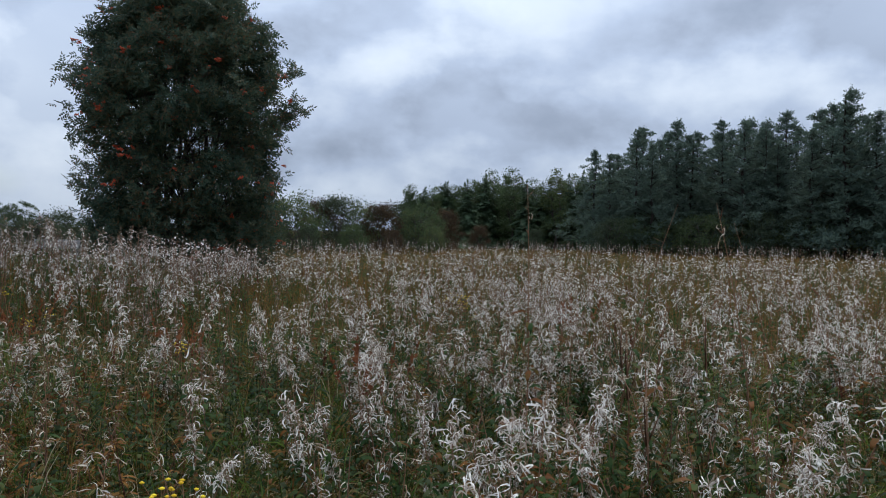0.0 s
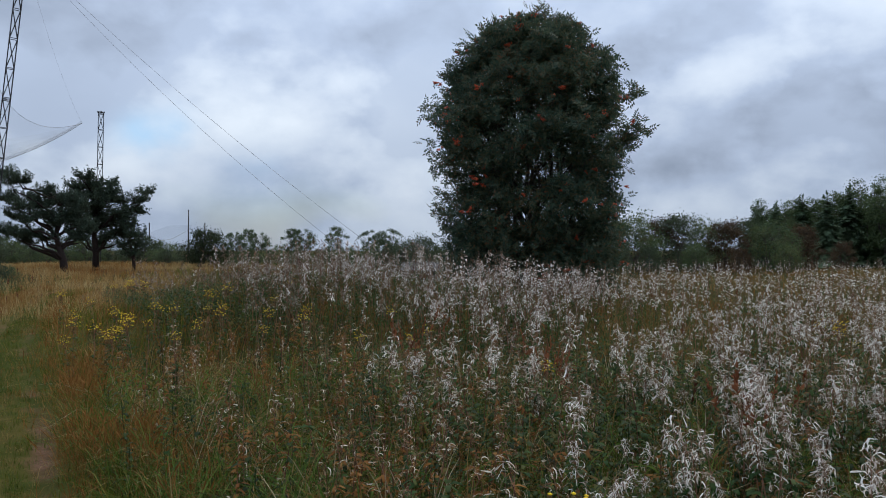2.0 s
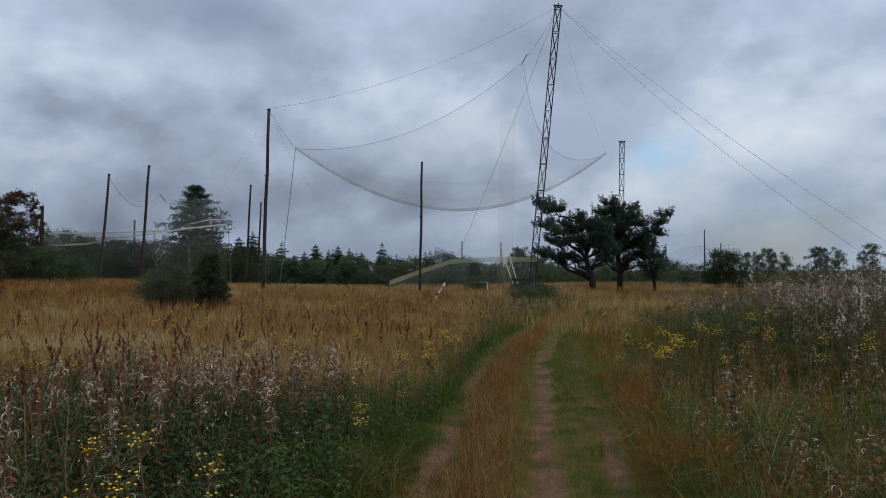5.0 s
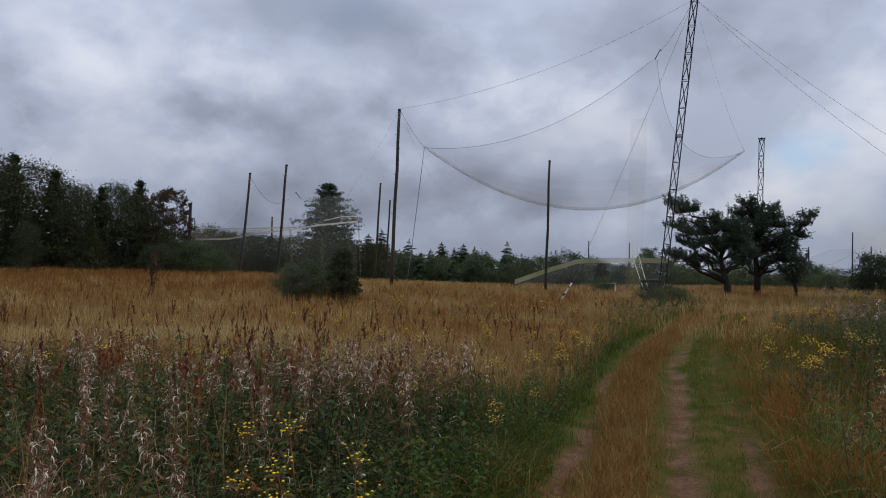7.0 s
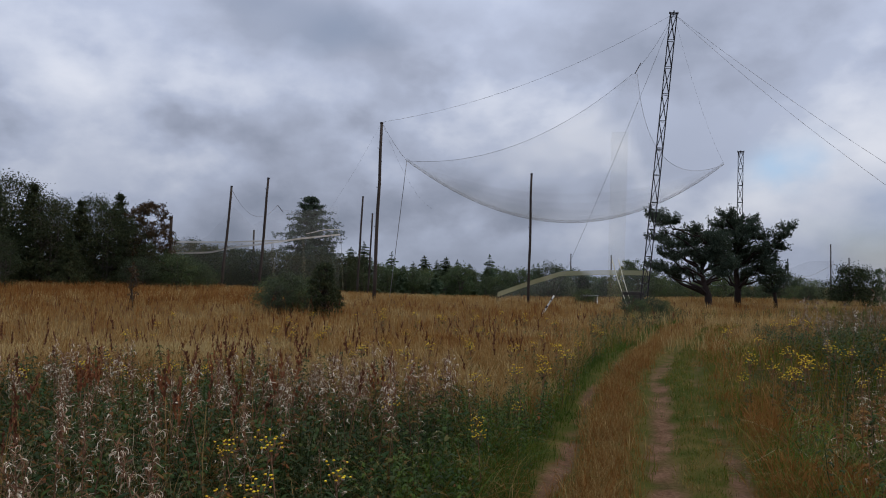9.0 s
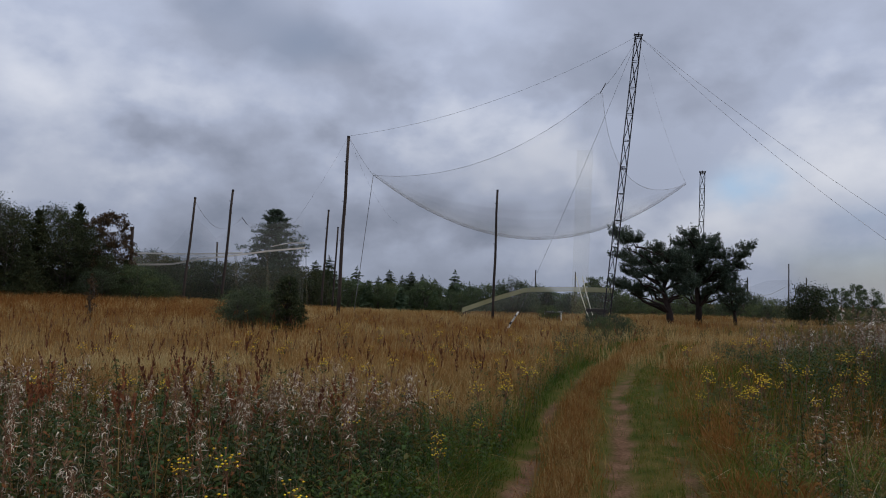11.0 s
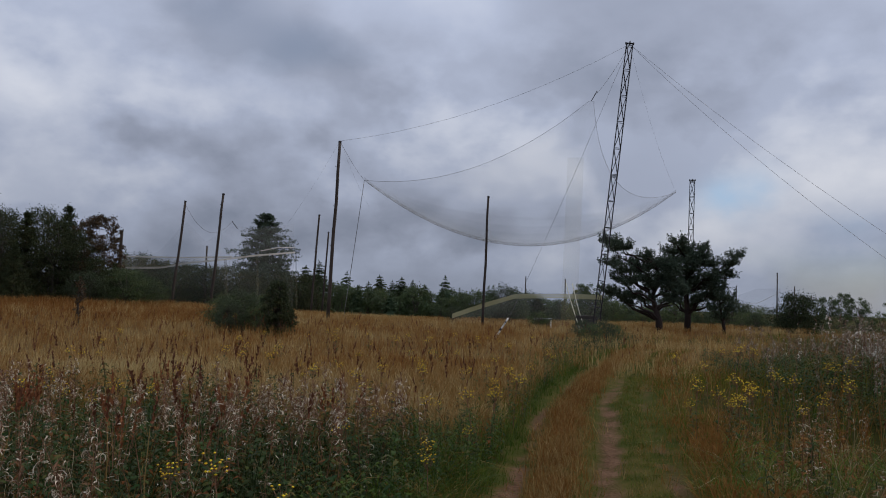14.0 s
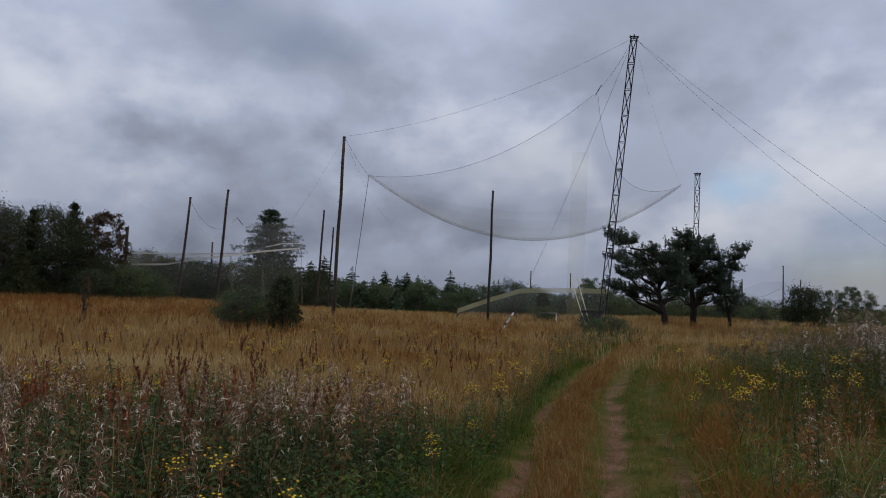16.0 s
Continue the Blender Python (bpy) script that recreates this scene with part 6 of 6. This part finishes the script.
def grasses():
    rng = np.random.RandomState(103)
    h = Heap()
    near = [tuft_grass(301 + i, 14, 0.58, 0.0065, 0.12, 1.4) for i in range(4)]
    # green sward under the weeds, right of the track
    xy = scatter(rng, 4000, -36, 104, 1.3, 8.0)
    s, _ = along_track(xy[:, 0], xy[:, 1])
    xy = thin(rng, xy, (np.abs(s) > 1.0) * np.where(weed_line(xy) > 0.3, 0.55, 1.0))
    s, _ = along_track(xy[:, 0], xy[:, 1])
    pick = rng.rand(len(xy)) ** np.where(s < -1.0, 2.2, np.where(weed_line(xy) < -0.4, 1.8, 0.9))
    for k in range(4):
        for mi, chance in ((3, (0.0, 0.28)), (0, (0.28, 0.72)), (1, (0.72, 0.88)), (2, (0.88, 1.0))):
            q = xy[k::4][(pick[k::4] >= chance[0]) & (pick[k::4] < chance[1])]
            v, f, m = near[k]
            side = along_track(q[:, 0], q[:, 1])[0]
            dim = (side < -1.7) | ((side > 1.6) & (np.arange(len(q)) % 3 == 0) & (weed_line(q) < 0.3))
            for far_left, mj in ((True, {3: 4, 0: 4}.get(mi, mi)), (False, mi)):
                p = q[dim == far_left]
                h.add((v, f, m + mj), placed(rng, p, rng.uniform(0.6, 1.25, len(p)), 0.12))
    far = [tuft_grass(311 + i, 9, 0.6, 0.010, 0.16, 0.8, 3) for i in range(4)]
    xy = scatter(rng, 7000, -38, 104, 8.0, 24.0)
    s, way = along_track(xy[:, 0], xy[:, 1])
    xy = xy[((np.abs(s) > 1.1) | (way > 39)) & (hay_zone(xy[:, 0], xy[:, 1]) < 0.6)]
    pick = rng.rand(len(xy))
    for k in range(4):
        for mi, lo, hi in ((0, 0, 0.5), (3, 0.5, 0.62), (1, 0.62, 0.8), (2, 0.8, 1.0)):
            q = xy[k::4][(pick[k::4] >= lo) & (pick[k::4] < hi)]
            v, f, m = far[k]
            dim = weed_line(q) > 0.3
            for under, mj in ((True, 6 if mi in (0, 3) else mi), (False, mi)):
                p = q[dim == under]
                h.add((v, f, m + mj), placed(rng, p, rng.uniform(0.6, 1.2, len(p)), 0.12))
    wide = [tuft_grass(321 + i, 7, 0.6, 0.028, 0.4, 0.7, 3) for i in range(3)]
    xy = scatter(rng, 7500, -36, 104, 24.0, 75.0)
    s, way = along_track(xy[:, 0], xy[:, 1])
    xy = xy[((np.abs(s) > 1.2) | (way > 39)) & (hay_zone(xy[:, 0], xy[:, 1]) < 0.75)]
    pick = rng.rand(len(xy))
    for k in range(3):
        for mi, lo, hi in ((0, 0, 0.55), (1, 0.55, 0.92), (2, 0.92, 1.0)):
            q = xy[k::3][(pick[k::3] >= lo) & (pick[k::3] < hi)]
            v, f, m = wide[k]
            dim = weed_line(q) > 0.3
            for under, mj in ((True, 6 if mi == 0 and k == 0 else (1, 1, 2)[k]), (False, mi)):
                p = q[dim == under]
                h.add((v, f, m + mj), placed(rng, p, rng.uniform(0.5, 1.1, len(p)), 0.12))
    # reddish growth on the rise before the wood, pale arching blades by the near weeds
    xy = scatter(rng, 2400, 78, 104, 40, 58)
    v, f, m = wide[0]
    h.add((v, f, m + 2), placed(rng, xy, rng.uniform(0.8, 1.2, len(xy)), 0.12))
    # plain sward round about, behind the walker
    xy = scatter(rng, 3000, 104, 324, 1.0, 12.0)
    s, _ = along_track(xy[:, 0], xy[:, 1])
    xy = xy[np.abs(s) > 1.0]
    for k in range(4):
        v, f, m = far[k]
        h.add((v, f, m + (0, 1, 0, 2)[k]), placed(rng, xy[k::4], rng.uniform(0.5, 1.0, len(xy[k::4])), 0.15))
    # fresh wide blades among the weeds
    fresh = [tuft_grass(316 + i, 10, 0.55, 0.010, 0.10, 1.1) for i in range(2)]
    xy = scatter(rng, 1300, -36, 50, 2.2, 9.5)
    s, _ = along_track(xy[:, 0], xy[:, 1])
    xy = thin(rng, xy, (s > 1.3) * np.where(patch(xy, 0.9, 14) > 0.40, 1.0, 0.25))
    for k in range(2):
        v, f, m = fresh[k]
        h.add((v, f, m + 5), placed(rng, xy[k::2], rng.uniform(0.7, 1.2, len(xy[k::2])), 0.18))
    arch = [tuft_grass(326 + i, 9, 0.62, 0.0062, 0.10, 1.5, 5) for i in range(2)]
    xy = np.concatenate([scatter(rng, 560, 62, 104, 2.2, 7.5), scatter(rng, 900, -36, 28, 1.9, 9.5), scatter(rng, 220, 28, 52, 3, 9.5)])
    s, _ = along_track(xy[:, 0], xy[:, 1])
    xy = xy[(s > 1.3) | (s < -2.6)]
    for k in range(2):
        v, f, m = arch[k]
        q = xy[k::2]
        pale = np.arange(len(q)) % 3 == 0
        for straw, mj in ((True, 7), (False, 1)):
            p = q[pale == straw]
            h.add((v, f, m + mj), placed(rng, p, rng.uniform(0.75, 1.25, len(p)), 0.2))
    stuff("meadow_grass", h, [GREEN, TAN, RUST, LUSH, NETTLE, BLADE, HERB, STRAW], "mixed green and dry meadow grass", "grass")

    # hay field
    h = Heap()
    pats = [hay_pattern(331 + i, 16, 0.60, 0.75) for i in range(4)]
    xy = scatter(rng, 5200, 46, 106, 6.5, 17)
    xy = thin(rng, xy, hay_zone(xy[:, 0], xy[:, 1]))
    for k in range(4):
        q = xy[k::4]
        h.add(pats[k], placed(rng, q, rng.uniform(0.75, 1.1, len(q)), 0.08))
    pats = [hay_pattern(341 + i, 10, 0.54, 1.5) for i in range(4)]
    xy = scatter(rng, 12500, 40, 104, 17, 78)
    s, way = along_track(xy[:, 0], xy[:, 1])
    xy = thin(rng, xy, hay_zone(xy[:, 0], xy[:, 1]) * ((np.abs(s) > 1.1) | (way > 38)))
    for k in range(4):
        q = xy[k::4]
        h.add(pats[k], placed(rng, q, rng.uniform(0.7, 1.05, len(q)), 0.08))
    # drier fringe to the right of the track
    pats = [hay_pattern(351 + i, 16, 0.46, 0.7) for i in range(3)]
    xy = scatter(rng, 2400, 28, 62, 3.5, 22)
    s, _ = along_track(xy[:, 0], xy[:, 1])
    xy = thin(rng, xy, np.where(s > 0.95, np.exp(-((s - 1.2) / 0.45) ** 2) * 0.7 * (patch(xy, 0.9, 8) > 0.45) + 0.04, 0))
    for k in range(3):
        q = xy[k::3]
        v, f, m = pats[k]
        h.add((v, f, m + (0, 1, 1)[k]), placed(rng, q, rng.uniform(0.6, 1.15, len(q)), 0.12))
    # soft rusty clumps that lean over the right rut
    soft = [hay_pattern(354 + i, 22, 0.44, 0.55) for i in range(3)]
    xy = scatter(rng, 1900, 30, 64, 2.6, 11)
    s, _ = along_track(xy[:, 0], xy[:, 1])
    xy = thin(rng, xy, (s > 0.9) * (s < 1.6) * (patch(xy, 1.3, 17) > 0.54))
    for k in range(3):
        v, f, m = soft[k]
        h.add((v, f, m + 1), placed(rng, xy[k::3], rng.uniform(0.65, 1.1, len(xy[k::3])), 0.2))
    # greener and rustier tufts where the hay begins
    tufts = [tuft_grass(356 + i, 12, 0.62, 0.007, 0.14, 0.9, 4) for i in range(2)]
    xy = scatter(rng, 1900, 56, 104, 6.5, 15)
    _, d = polar_of(xy)
    xy = thin(rng, xy, hay_zone(xy[:, 0], xy[:, 1]) * smooth(15, 9, d))
    for k in range(2):
        v, f, m = tufts[k]
        h.add((v, f, m + (2, 1)[k]), placed(rng, xy[k::2], rng.uniform(0.6, 1.1, len(xy[k::2])), 0.12))
    xy = scatter(rng, 2000, 60, 104, 9, 45)
    xy = thin(rng, xy, hay_zone(xy[:, 0], xy[:, 1]) * (patch(xy, 0.35, 9) > 0.52))
    v, f, m = pats[0]
    h.add((v, f, m + 1), placed(rng, xy, rng.uniform(0.95, 1.35, len(xy)), 0.1))
    stuff("hay_grass", h, [HAY, RUST, GREEN], "tall dry tan grass with feathery heads", "grass")

    # short growth on the track: rusty strip, green strip, bright verge
    h = Heap()
    short = [tuft_grass(361 + i, 9, 0.16, 0.0045, 0.09, 0.9, 3) for i in range(3)]
    for mi, s0, wd, n, size in ((1, -0.46, 0.15, 2300, 1.8), (3, -0.45, 0.16, 2600, 1.8), (0, -0.25, 0.22, 1000, 1.1), (0, 0.45, 0.15, 1900, 0.9), (3, 0.5, 0.25, 900, 0.9), (2, -1.20, 0.16, 1700, 1.6), (0, 1.05, 0.2, 1200, 1.5), (1, 1.0, 0.2, 700, 1.6), (0, -0.1, 0.6, 900, 0.55), (2, 0.46, 0.14, 2400, 0.75)):
        ws = 12.5 + 42 * rng.rand(n) ** 1.6
        sc = s0 + rng.randn(n) * wd
        le, md, ri = rut_depth(sc, ws)
        keep = (le + md + ri) < rng.uniform(0.15, 0.9, n)
        xy = np.array([track_point(a, b) for a, b in zip(ws[keep], sc[keep])])
        for k in range(3):
            v, f, m = short[k]
            q = xy[k::3]
            h.add((v, f, m + mi), placed(rng, q, size * rng.uniform(0.6, 1.2, len(q)), 0.15))
    stuff("track_grass", h, [GREEN, RUST, LUSH, TAN], "short grass on the track, rusty and green", "grass")


grasses()


def herbs():
    rng = np.random.RandomState(104)
    h = Heap()
    pats = [herb_pattern(401 + i, 16, 0.55, 0.075) for i in range(4)]
    # bright leafy verge left of the track, dim weeds under the fireweed
    xy = scatter(rng, 2600, 52, 104, 2.2, 26)
    s, _ = along_track(xy[:, 0], xy[:, 1])
    xy = thin(rng, xy, np.where(s < -1.05, np.exp(-((s + 1.8) / 0.9) ** 2), 0))
    verge = scatter(rng, 1500, 50, 84, 2.4, 9.5)
    s, _ = along_track(verge[:, 0], verge[:, 1])
    xy = np.concatenate([xy, thin(rng, verge, np.where(s < -1.05, np.exp(-((s + 1.7) / 0.5) ** 2), 0))])
    for k in range(4):
        q = xy[k::4]
        v, f, m = pats[k]
        h.add((v, f, m + (1, 0, 1, 2)[k]), placed(rng, q, rng.uniform(0.5, 1.1, len(q)), 0.15))
    xy = scatter(rng, 6800, -36, 104, 1.6, 9.5)
    s, _ = along_track(xy[:, 0], xy[:, 1])
    bb, d = polar_of(xy)
    xy = thin(rng, xy, np.where((weed_line(xy) > 0.3) | (s < -1.4), np.where(s < 0, 0.85, 0.55), 0.12) * (np.abs(s) > 1.1))
    for k in range(4):
        q = xy[k::4]
        v, f, m = pats[k]
        left = along_track(q[:, 0], q[:, 1])[0] < 0
        for side, mj in ((True, (0, 2, 0, 0)[k]), (False, (0, 2, 0, 0)[k])):
            p = q[left == side]
            h.add((v, f, m + mj), placed(rng, p, rng.uniform(0.5, 1.05, len(p)) * (1.0 if side else 1.18), 0.15))
    # a leafy corner where the hay begins
    xy = scatter(rng, 2300, 68, 104, 5.6, 13.0)
    bb, d = polar_of(xy)
    xy = thin(rng, xy, smooth(68, 88, bb) * smooth(13.0, 10.0, d) * np.clip(1.8 * patch(xy, 0.6, 27) - 0.25, 0.1, 1))
    for k in range(4):
        q = xy[k::4]
        v, f, m = pats[k]
        h.add((v, f, m + (0, 2, 0, 2)[k]), placed(rng, q, rng.uniform(0.9, 1.45, len(q)), 0.15))
    big = [herb_pattern(411 + i, 12, 0.75, 0.15) for i in range(3)]
    xy = scatter(rng, 3200, 17, 50, 11, 30)
    s, _ = along_track(xy[:, 0], xy[:, 1])
    xy = thin(rng, xy, np.where(s > 2.2, 0.7, 0.0) * (patch(xy, 0.3, 6) > 0.33))
    xy2 = scatter(rng, 500, 49, 58, 26, 42)
    s, _ = along_track(xy2[:, 0], xy2[:, 1])
    xy2 = xy2[(s < -1.2) & (s > -4.2)]
    # a bed of dark herbs between the track and the mound
    xy3 = scatter(rng, 900, 33, 47.5, 12.5, 23)
    s, _ = along_track(xy3[:, 0], xy3[:, 1])
    xy = np.concatenate([xy, xy2, xy3[s > 2.5]])
    bank = scatter(rng, 900, 24, 42, 21, 44)
    s, _ = along_track(bank[:, 0], bank[:, 1])
    bank = thin(rng, bank, (s > 4) * (0.3 + 0.6 * patch(bank, 0.3, 25)))
    for k in range(3):
        q = bank[k::3]
        v, f, m = big[k]
        h.add((v, f, m + (3, 3, 0)[k]), placed(rng, q, rng.uniform(0.45, 0.85, len(q)), 0.14))
        q = xy[k::3]
        h.add((v, f, m + (0, 2, 0)[k]), placed(rng, q, rng.uniform(0.42, 0.80, len(q)), 0.14))
    stuff("herb_growth", h, [NETTLE, LUSH, HERB, RUSSET], "leafy green herbs and nettles", "plants")

    # dark seed spikes in the hay
    h = Heap()
    pats = [dock_pattern(421 + i) for i in range(3)]
    xy = np.concatenate([scatter(rng, 420, 60, 104, 6, 15), scatter(rng, 800, 50, 104, 10, 36)])
    xy = thin(rng, xy, hay_zone(xy[:, 0], xy[:, 1]) * 0.75)
    tall = scatter(rng, 240, 60, 104, 5.2, 10.5)
    s, _ = along_track(tall[:, 0], tall[:, 1])
    tall = thin(rng, tall, (s < -2.2) * np.clip(1.8 * patch(tall, 0.7, 23) - 0.4, 0.05, 0.9))
    xy3 = scatter(rng, 500, -34, 45, 5, 22)
    xy3 = thin(rng, xy3, (weed_line(xy3) > -3) * 0.2)
    for q, sz in ((xy, (0.55, 1.2)), (xy3, (0.6, 1.0)), (tall, (0.8, 1.25))):
        for k in range(3):
            p = q[k::3]
            h.add(pats[k], placed(rng, p, rng.uniform(*sz, len(p)), 0.12))
    stuff("seed_spikes", h, [SPIKE, TAN], "dark brown dried seed spikes above the grass", "plants")


herbs()


def tansies():
    rng = np.random.RandomState(105)
    kinds = []
    for i in range(3):
        root = thing("tansy_plant", (0, 0, 0), "tansy with flat heads of yellow flowers", "plant", "yellow tansies")
        for nm, pat, mat in zip(("stem", "foliage", "flower_head"), tansy_patterns(431 + i, 16 + 4 * i), (STEM, HERB, YELLOW)):
            v, f, m = pat
            tagged(put(nm, mesh_from(nm, v, f, [mat]), root), kind="stuff" if nm != "stem" else "")
        kinds.append(root)
    spots = [((-7.9, 6.5), (0.6, 0.5), 34), ((-7.1, 7.8), (0.5, 0.6), 12), ((-7.4, 9.6), (0.8, 0.8), 4), ((-11.0, 9.6), (0.7, 0.7), 6), ((-11.5, 5.6), (1.6, 1.0), 26), ((-8.2, 3.5), (0.9, 0.6), 18), ((-3.9, 0.35), (0.6, 0.5), 8), ((-14.0, 2.0), (3.0, 2.0), 12), ((-10.2, -0.4), (0.8, 0.6), 12), ((-1.48, 2.25), (0.12, 0.1), 2), ((-0.97, 2.5), (0.12, 0.1), 3), ((0.16, 10.6), (0.25, 0.25), 4), ((-16, 6.5), (3, 2), 10), ((-6.4, 1.4), (0.9, 0.6), 3), ((-4.6, 7.0), (1.2, 1.2), 5), ((-13, 4.0), (4, 3), 26), ((-20, 7.0), (5, 4), 34), ((-4.6, -0.1), (0.5, 0.5), 3)]
    xy = np.concatenate([np.array(c) + rng.randn(n, 2) * sd for c, sd, n in spots])
    s, _ = along_track(xy[:, 0], xy[:, 1])
    xy = xy[np.abs(s) > 1.1]
    plant_all(kinds, xy, rng.uniform(0.72, 1.05, len(xy)), 7)


tansies()


def thistle(at, height, seed):
    rng = np.random.RandomState(seed)
    root = thing("thistle_plant", on_land(*at), "dry thistle with round grey-pink seed heads", "plant", "dry thistles")
    stem = Heap()
    tube(stem, [(0, 0, -0.05), (0.02, 0, height * 0.5), (0, 0.02, height)], (0.006, 0.005, 0.003), 5)
    ends = [(0.0, 0.02, height)]
    for k in range(3):
        e = np.array((math.cos(k * 2.2) * 0.14, math.sin(k * 2.2) * 0.14, height * rng.uniform(0.85, 0.98)))
        tube(stem, [(0.01, 0.01, height * 0.62), e * (0.6, 0.6, 0.93), e], (0.004, 0.003, 0.002), 4)
        ends.append(tuple(e))
    put("stem", stem.mesh("thistle_stem", [STEM]), root)
    green = Heap()
    for k in range(14):
        a, u = k * 2.4, rng.uniform(0.1, 0.8) * height
        o = np.array((math.cos(a), math.sin(a), 0.2)) * rng.uniform(0.07, 0.14)
        ribbon(green, [(0.01, 0, u), np.array((0.01, 0, u)) + o * 0.5, np.array((0.01, 0, u - 0.03)) + o], (0.012, 0.028, 0.0))
    tagged(put("foliage", green.mesh("thistle_foliage", [HERB]), root), kind="stuff")
    for e in ends:
        ball = Heap()
        for k in range(70):
            d = rng.randn(3)
            d /= np.linalg.norm(d)
            ribbon(ball, [d * 0.006, d * 0.018, d * rng.uniform(0.021, 0.027)], (0.002, 0.004, 0.001), side=rng.randn(3))
        put("seed_ball", ball.mesh("seed_ball", [PINK_FLUFF]), root, at=Matrix.Translation(e))


def dock_plant(at, height, seed):
    root = thing("dock_plant", on_land(*at), "tall rust-brown dock with branched seed heads", "plant", "rusty docks")
    rng = np.random.RandomState(seed)
    for k in range(12):
        v, f, m = dock_pattern(seed * 10 + k, height / 1.15)
        put("seed_spike", mesh_from("dock_spike", v, f, [DOCK, STEM], m), root, at=pose(0, 0, -0.03, rng.uniform(-9, 9), rng.uniform(-9, 9), k * 60) @ Matrix.Scale(rng.uniform(0.75, 1.1), 4))


for k, (b, d, up) in enumerate(((-17.5, 5.0, 1.05), (-19.5, 4.2, 1.0), (-21.6, 6.2, 1.1), (-16.4, 6.0, 1.08))):
    thistle(polar(b, d), up, 500 + k)
for k, (b, d, up) in enumerate(((-0.8, 4.9, 1.3), (14.0, 6.5, 1.1), (88.0, 6.2, 1.25), (80.5, 7.0, 1.2), (73.0, 7.5, 1.15), (93.5, 7.2, 1.2), (84.5, 8.6, 1.2), (-12.0, 8.0, 1.2), (24.0, 8.0, 1.1))):
    dock_plant(polar(b, d), up, 520 + k)
